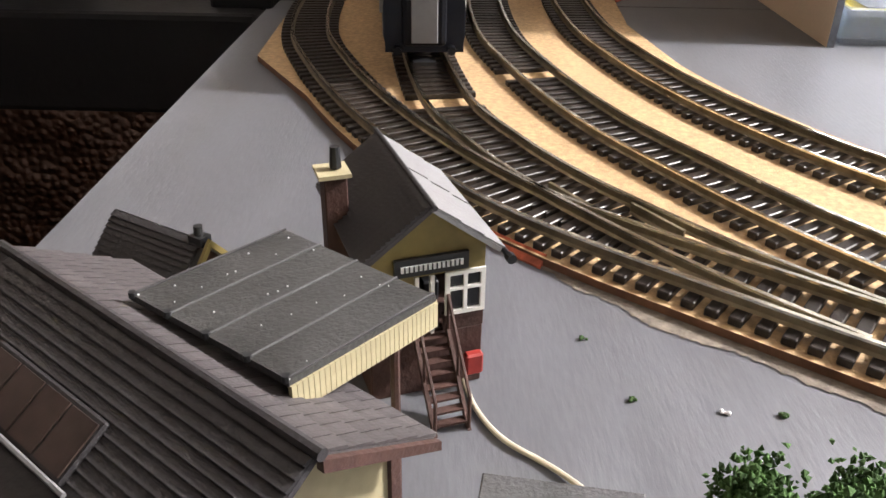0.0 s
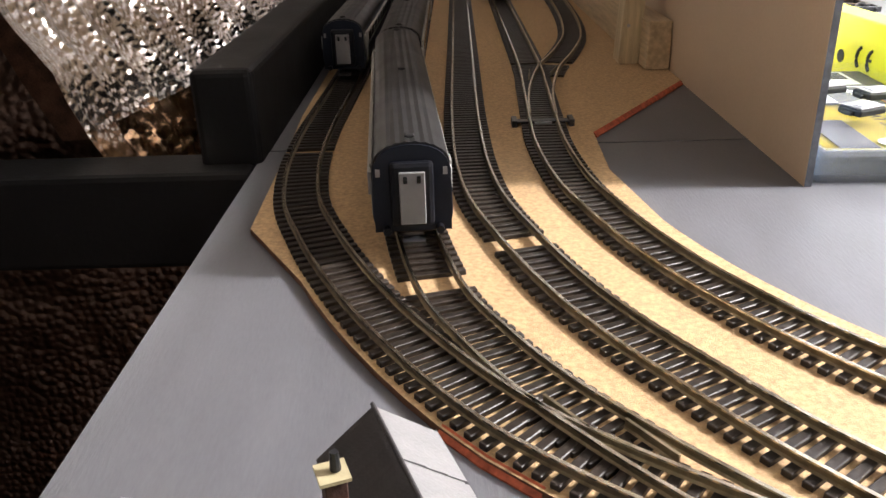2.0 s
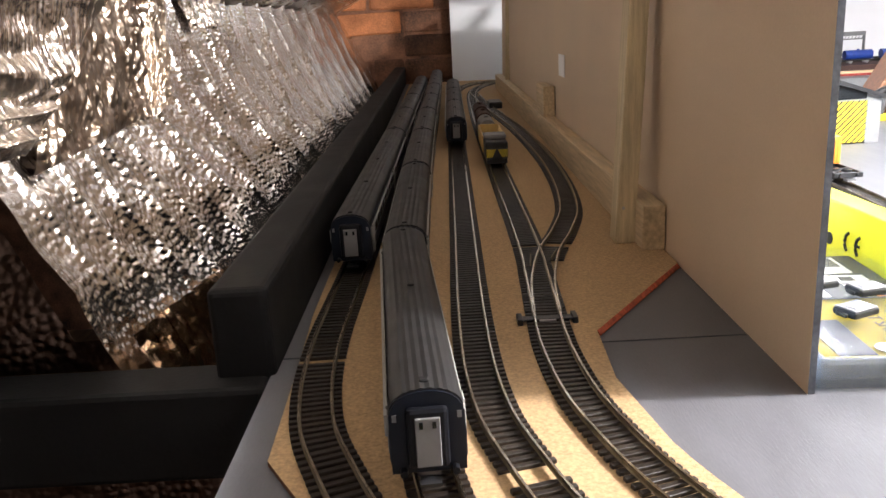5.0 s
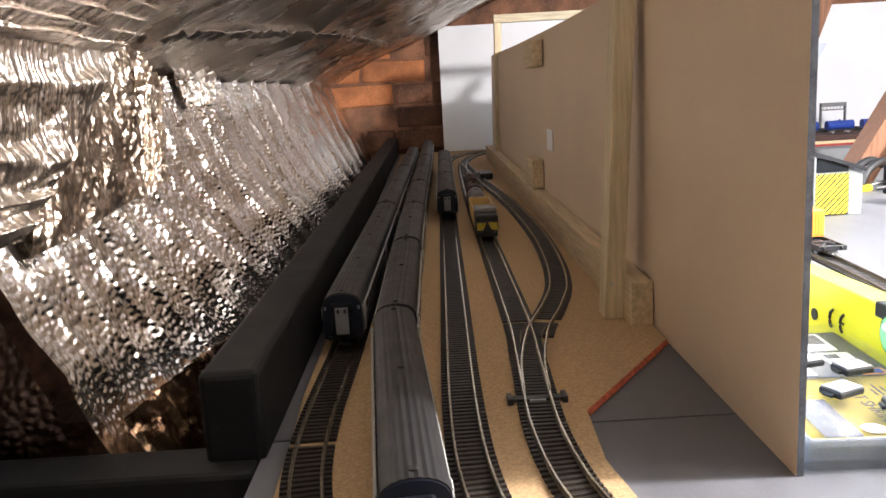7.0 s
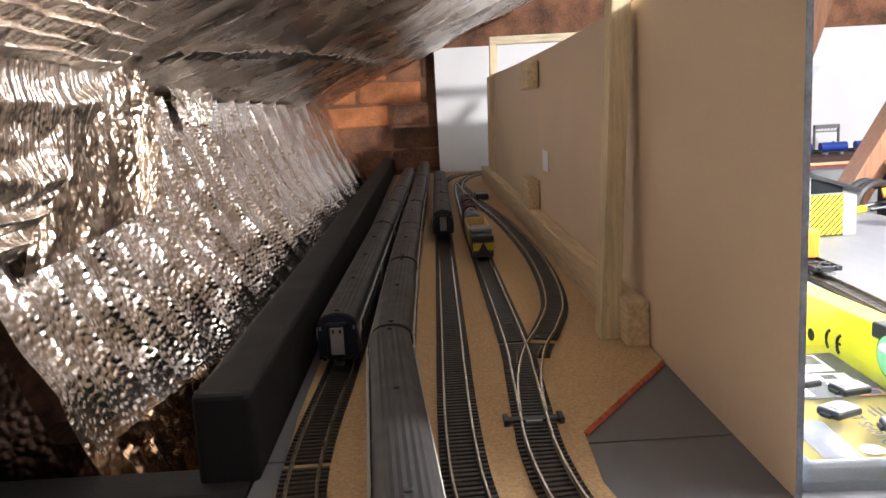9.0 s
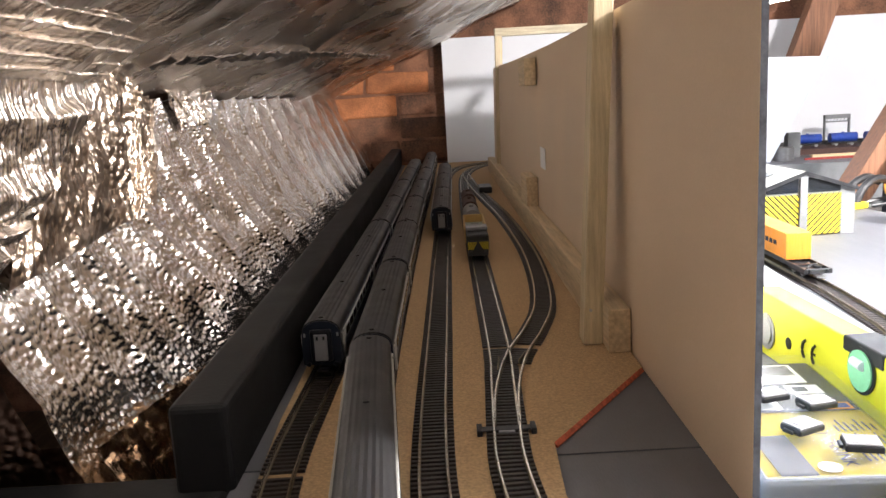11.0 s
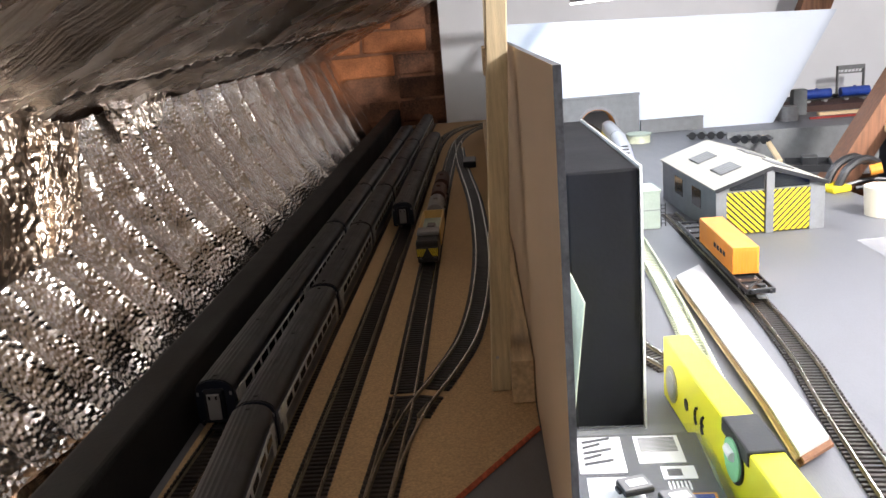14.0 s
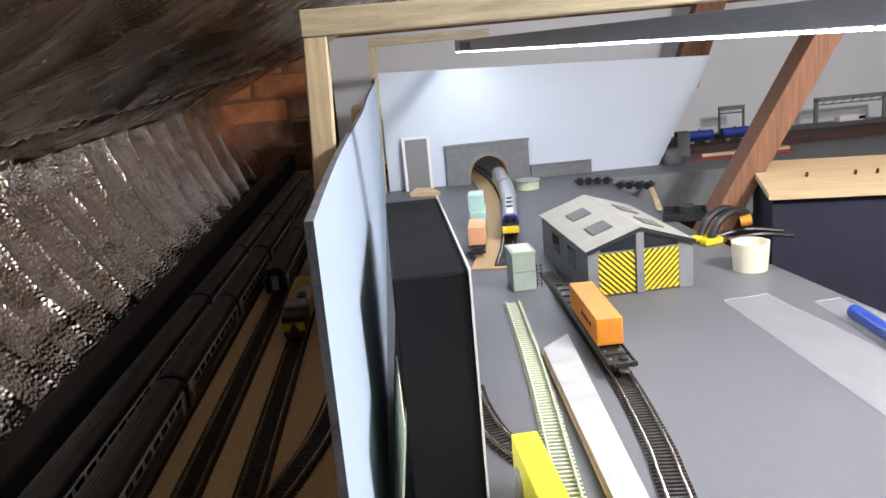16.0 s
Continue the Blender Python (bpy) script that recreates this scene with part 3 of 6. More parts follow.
solid("wall_divider", bm, [MDF, DIVIDER_BLUE, MDF_EDGE], "tan divider panel with a pale blue yard side and worn edge", "panel", "structure")

seam_line = [(-0.335, 0.70, 0.292), (-0.262, 1.0, 0.312), (-0.212, 1.28, 0.329), (-0.188, 1.446, 0.335), (-0.164, 1.62, 0.342), (-0.145, 2.0, 0.356), (-0.122, 2.5, 0.373), (-0.104, 3.0, 0.388)]
seam = bmesh.new()
jag = random.Random(3)
line = spline([Vector(p) for p in seam_line], 0.012)
prev = None
for p in line:
    a = seam.verts.new(p + Vector((jag.uniform(-0.004, 0.001), 0, jag.uniform(-0.010, -0.004))))
    b = seam.verts.new(p + Vector((0.012 + jag.uniform(-0.002, 0.003), 0, jag.uniform(-0.002, 0.004))))
    if prev:
        seam.faces.new((prev[0], prev[1], b, a))
    prev = (a, b)
seam_ob = solid("trim_foil_tear", seam, FOIL, "ragged torn edge of the roof foil", "insulation", "structure")
thick = seam_ob.modifiers.new("thickness", "SOLIDIFY")
thick.thickness = 0.0015
# foil foot with its warm reflection painted in
pleated_foil("trim_foil_foot", [(-0.224, 0.546, 0.022), (-0.226, 0.72, 0.006), (-0.224, 0.95, -0.03)], [(-0.182, 0.548, -0.08), (-0.186, 0.72, -0.08), (-0.19, 0.95, -0.08)], 0.008, 13, 31.0, FOIL_FOOT, "crumpled foot of the foil behind the rail, warm reflection in its colour", 200, 40)

# ---- timber on the divider ----
solid("batten", box(0.1765, 0.1975, 0.744, 2.62, SHEET, 0.0455, 0.0012), PINE_Y, "pine batten fixed along the foot of the divider", "batten", "structure")


def post_and_lintel(y, x, w, d, height, reach, lean, name, lintel_h, label):
    ob = thing(name, label, "timber frame", Matrix.Translation((x, y, SHEET)))
    part("post", box(0, w, 0, d, 0, height, 0.0012, m=Matrix.Shear("XY", 4, (lean, 0))), PINE, ob)
    part("lintel", box(lean * height - 0.001, reach, -0.001, d + 0.001, height, height + lintel_h, 0.0012), PINE_X, ob)
    part("screw", rod((w * 0.4, -0.0006, 0.035), (w * 0.4, 0.001, 0.035), 0.0016), STEEL, ob)
    return ob


post_and_lintel(0.772, 0.1575, 0.0185, 0.028, 0.401, 0.75, 0.05, "gantry_frame", 0.021, "planed pine post with a lintel reaching over the yard")
post_and_lintel(2.36, 0.186, 0.020, 0.03, 0.40, 0.34, 0.03, "gantry_frame", 0.022, "planed pine frame beside the far end of the divider")
for y, z0, z1 in ((1.42, 0.258, 0.304), (1.45, 0.0458, 0.098)):
    solid("timber_block", box(0.177, 0.1975, y, y + 0.10, z0, z1, 0.0015), PINE_Y, "small pine block fixed to the divider panel", "block", group="blocks on the divider")
solid("paper_label", box(0.1972, 0.1983, 1.34, 1.40, 0.12, 0.155, 0), PRINT_WHITE, "torn white paper label stuck on the divider", "label")

# ---- track ----
GAUGE = 0.0190
one_sleeper = box(-0.0155, 0.0155, -0.00178, 0.00178, 0.0, 0.0024, 0.0003, seg=1)
sleeper_mesh = bpy.data.meshes.new("sleeper")
one_sleeper.to_mesh(sleeper_mesh)
one_sleeper.free()
sleeper_mesh.materials.append(SLEEPER)
RAIL_SECTION = [(-0.0011, 0.0), (0.0011, 0.0), (0.0004, 0.0008), (0.0004, 0.0026), (0.0007, 0.0029), (0.0007, 0.0036), (-0.0007, 0.0036), (-0.0007, 0.0029), (-0.0004, 0.0026), (-0.0004, 0.0008)]


def lay_track(name, points, base, label, pieces_below=1.25, clear_of=None, rail=RAIL, sleeper=sleeper_mesh, every=0.0064, joint_gaps=(), group="model railway tracks"):
    """Two rails on sleepers; far sleepers are joined, near ones are pieces."""
    ob = thing(name, label, "track", group=group)
    line = spline(points, 0.006)
    up = base + 0.0024
    for side in (-1, 1):
        inner = [p + r * side * GAUGE / 2 for p, d, r in frames_along(line)]
        bm = sweep(inner, [(u, v + up) for u, v in RAIL_SECTION])
        for f in bm.faces:
            f.material_index = 0 if f.calc_center_median().z > up + 0.0030 else 1
        part("rail", bm, [rail, RAIL_SIDE if rail is RAIL else rail], ob)
    far = bmesh.new()
    others = [spline(LINES[k], 0.006) for k in clear_of or ()]
    wobble = random.Random(len(points))
    for p, d, r in frames_along(spline(points, every)):
        near = min([(q - p).length for o in others for q in o], default=1.0)
        if near < 0.0125:
            continue
        if any(abs(p.y - g) < 0.0045 for g in joint_gaps):
            continue
        turn = math.degrees(math.atan2(r.y, r.x)) + wobble.uniform(-0.8, 0.8)
        m = pose(p.x, p.y, base - (0.0004 if near < 0.033 else 0.0), 0, 0, turn)
        if p.y < pieces_below:
            share("sleeper", sleeper, ob, m)
        else:
            box(-0.0155, 0.0155, -0.0018, 0.0018, 0, 0.0024, bm=far, m=m)
    if len(far.verts):
        tagged(part("distant_sleeper_run", far, sleeper.materials[0], ob), kind="stuff")
    else:
        far.free()
    return ob


lay_track("railway_track", LINES["one"], SHEET, "curved model track with black sleepers beside the timber rail", joint_gaps=(0.522,))
lay_track("railway_track", LINES["two"], SHEET, "model track carrying the long coach rake", clear_of=("one",), joint_gaps=(0.330,))
lay_track("railway_track", LINES["three"], SHEET, "empty curved model track on the fibreboard", joint_gaps=(0.372,))
lay_track("railway_track", LINES["four"], SHEET, "model track with a turnout to the loop", joint_gaps=(0.776,))
lay_track("railway_track", LINES["five"], SHEET, "loop track bulging towards the divider panel", clear_of=("four",), joint_gaps=(0.776,))

# points: check rails, blades and the tie bar
points_gear = thing("turnout_gear", "black tie bar and guard rails of the turnout", "turnout", Matrix.Translation((0.0655, 0.578, SHEET)))
part("tie_bar", box(-0.020, 0.020, -0.004, 0.004, 0.0022, 0.0036, 0.0004), BLACK_PLASTIC, points_gear)
for s in (-1, 1):
    part("end_lug", box(s * 0.020 - 0.002, s * 0.020 + 0.002, -0.007, 0.007, 0.0, 0.005, 0.0006), BLACK_PLASTIC, points_gear)
part("bolt_plate", box(-0.006, 0.006, -0.0065, -0.0045, 0.0024, 0.0034), STEEL, points_gear)
for x0, x1, y0, y1 in ((0.0685, 0.0715, 0.708, 0.735), (0.089, 0.0975, 0.722, 0.747)):
    solid("check_rail", sweep([Vector((x0, y0)), Vector((x1, y1))], [(u * 0.8, v + SHEET + 0.0024) for u, v in RAIL_SECTION]), RAIL_SIDE, "short dark check rail inside the turnout", "check rail")
for x0, x1, y0, y1 in ((0.028, 0.040, 0.240, 0.222), (0.052, 0.064, 0.226, 0.208)):
    solid("check_rail", sweep([Vector((x0, y0)), Vector((x1, y1))], [(u * 0.8, v + SHEET + 0.0024) for u, v in RAIL_SECTION]), RAIL_SIDE, "short check rail beside the crossing", "check rail")

# ---- coaches ----


def coach_master():
    """A long coach, its front end at the origin, running back along y. Height counts from the rail head."""
    L, W, H0, EAVE, TOP = 0.300, 0.0362, 0.010, 0.0395, 0.0505
    ob = thing("coach", "blue and grey model coach with a ribbed dark roof", "coach", group="coaches in the sidings")
    body = [(-W / 2 + 0.0012, H0), (W / 2 - 0.0012, H0), (W / 2, H0 + 0.006), (W / 2, H0 + 0.018), (W / 2 - 0.0016, EAVE), (-W / 2 + 0.0016, EAVE), (-W / 2, H0 + 0.018), (-W / 2, H0 + 0.006)]
    part("body", prism(body, 0.0, L, m=UPRIGHT), COACH_BLUE, ob)
    prof = []
    for i in range(25):
        a = math.pi * i / 24
        rib = 0.0005 if i in (7, 9, 11, 13, 15, 17) else 0.0
        prof.append((-(W / 2 - 0.0010) * math.cos(a), EAVE + (TOP - EAVE + rib) * math.sin(a) ** 0.8))
    part("roof", prism(prof, -0.0004, L + 0.0004, m=UPRIGHT), COACH_ROOF, ob, "ribbed dark grey roof", smooth=False)
    for s in (-1, 1):
        x = s * (W / 2 + 0.0001)
        part("window_band", box(x - 0.0016, x + 0.0004, 0.006, L - 0.006, H0 + 0.0145, H0 + 0.0255, 0.0003, seg=1), COACH_CREAM, ob, "pale grey window band")
        for k in range(9):
            y = 0.030 + k * 0.0285
            part("window_pane", box(x - 0.0006, x + 0.0008, y, y + 0.0205, H0 + 0.0165, H0 + 0.0240, 0.0005, seg=1), DARK_GLASS, ob)
        for y in (0.012, L - 0.021):
            part("coach_door", box(x - 0.0006, x + 0.0007, y, y + 0.010, H0 + 0.002, H0 + 0.0275, 0.0004, seg=1), COACH_CREAM, ob)
    for y, s in ((0.0, -1), (L, 1)):
        arc = [(-W / 2 + 0.0007, H0 - 0.001), (W / 2 - 0.0007, H0 - 0.001), (W / 2 - 0.0006, EAVE - 0.001)] + [((W / 2 - 0.0016) * math.cos(a), EAVE - 0.001 + 0.0112 * math.sin(a) ** 0.8) for a in [math.pi * i / 12 for i in range(1, 12)]] + [(-W / 2 + 0.0006, EAVE - 0.001)]
        end = part("coach_end", prism(arc, y + s * 0.0002, y + s * 0.0016, m=UPRIGHT), COACH_NAVY, ob, "dark navy coach end")
        part("gangway", box(-0.0098, 0.0098, y + min(0, s * 0.005), y + max(0, s * 0.005), H0 + 0.002, H0 + 0.0325, 0.0022), COACH_BLACK, ob)
        door = part("gangway_door", box(-0.0058, 0.0058, y + s * 0.0058 - 0.0008, y + s * 0.0058 + 0.0008, H0 + 0.004, H0 + 0.0285, 0.0004, seg=1), DOOR_GREY, ob, "grey gangway door with two small windows")
        for wx in (-0.0030, 0.0030):
            part("door_window", box(wx - 0.0009, wx + 0.0009, y + s * 0.0066 - 0.0002, y + s * 0.0066 + 0.0003, H0 + 0.0235, H0 + 0.0268), DARK_GLASS, door)
        for wx in (-0.0150, 0.0150):
            part("end_lamp", box(wx - 0.0010, wx + 0.0010, y + s * 0.0016 - 0.0003, y + s * 0.0016 + 0.0006, EAVE - 0.004, EAVE - 0.0005), DOOR_GREY, ob)
            part("buffer", rod((wx * 0.8, y, H0 + 0.0005), (wx * 0.8, y + s * 0.006, H0 + 0.0005), 0.0019), COACH_BLACK, ob)
        part("coupling", box(-0.005, 0.005, y + min(0, s * 0.008), y + max(0, s * 0.008), 0.0045, 0.0062), BLACK_PLASTIC, ob)
    for y in (0.050, L - 0.050):
        bogie = part("bogie", box(-0.0125, 0.0125, y - 0.024, y + 0.024, 0.0035, H0, 0.001), BLACK_PLASTIC, ob)
        for dy in (-0.017, 0.017):
            for s in (-1, 1):
                part("wheel", rod((s * 0.0078, y + dy, 0.0058), (s * 0.0102, y + dy, 0.0058), 0.0060, n=16), STEEL, bogie)
    part("underframe", box(-0.012, 0.012, 0.09, L - 0.09, 0.0055, H0, 0.0015), BLACK_PLASTIC, ob)
    for y in (0.008, 0.150, L - 0.008):
        part("roof_vent", box(-0.0022, 0.0022, y - 0.0022, y + 0.0022, TOP - 0.0008, TOP + 0.0014, 0.0005, seg=1), COACH_ROOF, ob)
    return ob


RAIL_TOP = SHEET + 0.0060


def on_line(key, y):
    line = LINES[key]
    dense = spline(line, 0.004)
    return min(dense, key=lambda p: abs(p.y - y))


def set_rake(master, key, starts, length=0.300, first=None):
    made = []
    for i, y in enumerate(starts):
        a, b = on_line(key, y + 0.05), on_line(key, y + length - 0.05)
        d = (b - a).normalized()
        turn = math.degrees(math.atan2(d.y, d.x)) - 90
        base = a - d * 0.05
        m = pose(base.x, base.y, RAIL_TOP, 0, 0, turn)
        if first is not None and i == 0:
            first.matrix_world = m
            made.append(first)
        else:
            made.append(copy_thing(master, m))
    return made


coach = coach_master()
set_rake(coach, "two", [0.357, 0.668, 0.978, 1.288, 1.598, 1.908, 2.218, 2.52], first=coach)
set_rake(coach, "one", [0.715, 1.0, 1.31, 1.62, 1.93, 2.24])
set_rake(coach, "three", [1.412, 1.722, 2.03])


def yellow_loco(m):
    ob = thing("maintenance_locomotive", "ochre open-topped track machine with striped end", "locomotive", m)
    part("chassis", box(-0.015, 0.015, 0, 0.20, 0.004, 0.012, 0.001), BLACK_PLASTIC, ob)
    part("nose", box(-0.0165, 0.0165, 0, 0.060, 0.012, 0.036, 0.003), COACH_ROOF, ob, "dark brown nose hood")
    part("nose_roof", box(-0.0165, 0.0165, 0.030, 0.062, 0.0362, 0.0425, 0.002), DOOR_GREY, ob)
    face = part("striped_end", box(-0.0155, 0.0155, -0.0014, 0.0002, 0.012, 0.027, 0.0004, seg=1), BLACK_PLASTIC, ob, "black end with yellow chevrons")
    for k in range(5):
        for s in (-1, 1):
            x = 0.0015 + k * 0.0030
            part("chevron", prism([(s * x, 0.0255), (s * (x + 0.0014), 0.0255), (s * min(0.0152, x + 0.0075), 0.0140), (s * min(0.0152, x + 0.0060), 0.0140)], -0.0019, -0.0013, m=UPRIGHT), YELLOW, face)
    for s in (-1, 1):
        part("hopper_side", box(s * 0.0165 - 0.0011, s * 0.0165 + 0.0011, 0.064, 0.20, 0.012, 0.037, 0.0005, seg=1), OCHRE, ob, "ochre hopper side")
        part("buffer", rod((s * 0.0105, -0.005, 0.010), (s * 0.0105, 0.002, 0.010), 0.0019), BLACK_PLASTIC, ob)
    part("hopper_floor", box(-0.0155, 0.0155, 0.064, 0.20, 0.012, 0.024), SAGE, ob, "grey-green hopper floor")
    part("hopper_end", box(-0.0165, 0.0165, 0.198, 0.2015, 0.012, 0.037), OCHRE, ob)
    part("engine", box(-0.006, 0.007, 0.10, 0.125, 0.024, 0.034, 0.002), BLACK_PLASTIC, ob)
    for y in (0.03, 0.06, 0.14, 0.17):
        for s in (-1, 1):
            part("wheel", rod((s * 0.0078, y, 0.0058), (s * 0.0102, y, 0.0058), 0.0060, n=16), STEEL, ob)
    return ob


yellow_loco(pose(0.0755, 1.192, RAIL_TOP, 0, 0, -0.3))


def tank_wagon(m, mat, label, length=0.10):
    ob = thing("tank_wagon", label, "wagon", m, group="tank wagons")
    part("frame", box(-0.013, 0.013, 0, length, 0.008, 0.012, 0.0006), BLACK_PLASTIC, ob)
    part("barrel", rod((0, 0.005, 0.026), (0, length - 0.005, 0.026), 0.0145, n=24), mat, ob, smooth=False)
    part("filler", rod((0, length / 2, 0.039), (0, length / 2, 0.0435), 0.004, n=12), mat, ob)
    for y in (0.022, length - 0.022):
        for s in (-1, 1):
            part("wheel", rod((s * 0.0078, y, 0.0058), (s * 0.0102, y, 0.0058), 0.0060, n=14), STEEL, ob)
    return ob


tank_wagon(pose(0.077, 1.415, RAIL_TOP), DOOR_GREY, "grey model tank wagon behind the yellow machine")
tank_wagon(pose(0.078, 1.53, RAIL_TOP), MODEL_BROWN, "brown model tank wagon in the siding")
tank_wagon(pose(0.0795, 1.65, RAIL_TOP), MODEL_BROWN, "brown model tank wagon further along the siding")
solid("point_motor", box(0.118, 0.150, 2.02, 2.10, SHEET, SHEET + 0.016, 0.003), BLACK_PLASTIC, "black point motor housing beside the loop", "point motor")

# ---- yard ----
# the tunnel mouth goes through the backdrop: the board is made as two sides and a top
bm = prism([(0.215, 0.0), (0.445, 0.0), (0.445, 0.075), (0.215, 0.075)], 2.40, 2.404, m=UPRIGHT)
prism([(0.555, 0.0), (0.997, 0.0), (1.038, 0.075), (0.555, 0.075)], 2.40, 2.404, bm=bm, m=UPRIGHT)
prism([(0.215, 0.075), (1.038, 0.075), (1.1615, 0.297), (0.215, 0.332)], 2.40, 2.404, bm=bm, m=UPRIGHT)
solid("backdrop", bm, SKY_BOARD, "pale blue backdrop board with a slanted end", "backdrop", "structure")


def tunnel_portal():
    ob = thing("tunnel_portal", "grey model tunnel portal with a round arch", "tunnel portal", Matrix.Translation((0.5, 2.385, 0)))
    w, h, r = 0.118, 0.110, 0.052
    arch = [(r * math.cos(a), 0.026 + r * math.sin(a)) for a in [math.pi * i / 20 for i in range(21)]]
    bm = bmesh.new()
    outline = [(w, 0), (w, h), (-w, h), (-w, 0), (-r, 0)] + arch[::-1] + [(r, 0)]
    prism(outline, 0, 0.012, bm=bm, m=UPRIGHT)
    part("face", bm, SHED_WALL, ob)
    part("coping", box(-w - 0.003, w + 0.003, -0.003, 0.014, h, h + 0.006, 0.001), SHED_WALL, ob)
    ring = bmesh.new()
    inner = [(x, z) for x, z in arch]
    outer = [((r + 0.008) * math.cos(a), 0.026 + (r + 0.008) * math.sin(a)) for a in [math.pi * i / 20 for i in range(21)]]
    prism(outer + inner[::-1], -0.0025, 0.001, bm=ring, m=UPRIGHT)
    part("arch_ring", ring, SLATE_PALE, ob, "paler arch ring")
    lining = bmesh.new()
    skin = [((r - 0.004) * math.cos(a), 0.026 + (r - 0.004) * math.sin(a)) for a in [math.pi * i / 20 for i in range(21)]]
    prism(arch + skin[::-1], 0.0125, 0.075, bm=lining, m=UPRIGHT)
    part("lining", lining, ORANGE, ob, "orange-painted tunnel lining")
    return ob


tunnel_portal()
low_wall = thing("retaining_wall", "low grey model retaining wall beside the tunnel", "wall", Matrix.Translation((0.622, 2.385, 0)))
part("wall_face", box(0, 0.175, 0, 0.01, 0, 0.034, 0.0005), SHED_WALL, low_wall)
part("coping", box(-0.001, 0.176, -0.002, 0.012, 0.034, 0.0375, 0.0006), SHED_WALL, low_wall)

frame_ob = thing("model_doorway", "white framed grey stone-paper panel leaning on the backdrop", "panel", pose(0.300, 2.372, 0, -4, 0, 0))
part("panel", box(-0.031, 0.031, 0, 0.003, 0, 0.143), SLATE_PALE, frame_ob, "mottled grey stone paper")
for x0, x1, z0, z1 in ((-0.039, -0.031, 0, 0.15), (0.031, 0.039, 0, 0.15), (-0.031, 0.031, 0.143, 0.15)):
    part("frame_strip", box(x0, x1, -0.002, 0.004, z0, z1, 0.0006), WHITE_PAINT, frame_ob)


def engine_shed():
    ob = thing("engine_shed", "grey model engine shed with yellow striped doors", "engine shed", pose(0.592, 1.268, 0, 0, 0, 3.0))
    w, d, e, h = 0.082, 0.285, 0.073, 0.1010
    gable_out = [(-w, 0), (-w, e), (0, h - 0.003), (w, e), (w, 0)]
    # front gable: piers and a head round the two doorways
    bm = bmesh.new()
    prism([(-w, 0), (-0.066, 0), (-0.066, e), (-w, e)], 0, 0.004, bm=bm, m=UPRIGHT)
    prism([(0.060, 0), (w, 0), (w, e), (0.060, e)], 0, 0.004, bm=bm, m=UPRIGHT)
    prism([(-w, 0.066), (w, 0.066), (w, e - 0.001), (0, h - 0.003), (-w, e - 0.001)], 0.0005, 0.004, bm=bm, m=UPRIGHT)
    part("front_gable", bm, SHED_WALL, ob)
    part("pillar", box(-0.008, 0.004, -0.004, 0.004, 0, h - 0.006, 0.0006), SHED_WALL, ob)
    part("back_gable", prism(gable_out, d - 0.004, d, m=UPRIGHT), SHED_WALL, ob)
    for x in (-w, w - 0.004):
        wall = part("side_wall", box(x, x + 0.004, 0.004, d - 0.004, 0, e), SHED_WALL, ob)
        for k in range(2):
            y = 0.070 + k * 0.095
            s = -1 if x < 0 else 1
            xx = x if s < 0 else x + 0.004
            part("side_window", box(xx - 0.0006, xx + 0.0006, y, y + 0.045, 0.028, 0.058), DARK_GLASS, wall)
    for s in (-1, 1):
        ang = math.atan2(h - e, w)
        m = Matrix.Translation((0, 0, h)) @ Matrix.Rotation(s * ang, 4, "Y")
        ln = (w + 0.0035) / math.cos(ang)
        roof = part("roof_slope", box(0 if s > 0 else -ln, ln if s > 0 else 0, -0.004, d + 0.003, -0.0015, 0.0015, 0.0003, m=m, seg=1), SHED_ROOF, ob)
        for k in range(2):
            y0 = 0.050 + k * 0.110
            light = part("rooflight", box(*sorted((s * 0.026, s * 0.060)), y0, y0 + 0.050, 0.0015, 0.0032, 0.0004, m=m, seg=1), SLATE_GREY, roof)
            for b in range(5):
                yy = y0 + 0.005 + b * 0.010
                part("glazing_bar", box(*sorted((s * 0.027, s * 0.059)), yy - 0.0007, yy + 0.0007, 0.0032, 0.0040, m=m), SHED_WALL, light)
        part("barge_board", box(0 if s > 0 else -ln, ln if s > 0 else 0, -0.0055, -0.0040, -0.004, 0.0018, m=m), BLACK_PLASTIC, ob)
    for x0, x1 in ((-0.0655, -0.0085), (0.0045, 0.0595)):
        door = part("shed_door", box(x0, x1, 0.001, 0.003, 0.002, 0.066), BLACK_PLASTIC, ob, "black door with yellow diagonal stripes")
        lay = -1 if x0 < 0 else 1
        for k in range(-8, 15):
            a = x0 + k * 0.0092
            pts = []
            for px, pz in ((a, 0.002), (a + 0.0050, 0.002), (a + 0.0050 + lay * 0.064, 0.066), (a + lay * 0.064, 0.066)):
                pts.append((px, pz))
            # keep each stripe within the door leaf
            def cross(p, q, x):
                f = (x - p[0]) / (q[0] - p[0])
                return (x, p[1] + (q[1] - p[1]) * f)
            poly = pts
            for lim, keep in ((x0, 1), (x1, -1)):
                out = []
                for i in range(len(poly)):
                    p, q = poly[i], poly[(i + 1) % len(poly)]
                    pi, qi = keep * (p[0] - lim) >= 0, keep * (q[0] - lim) >= 0
                    if pi:
                        out.append(p)
                    if pi != qi:
                        out.append(cross(p, q, lim))
                poly = out
                if len(poly) < 3:
                    break
            if len(poly) >= 3:
                part("stripe", prism(poly, 0.0002, 0.0011, m=UPRIGHT), YELLOW, door)
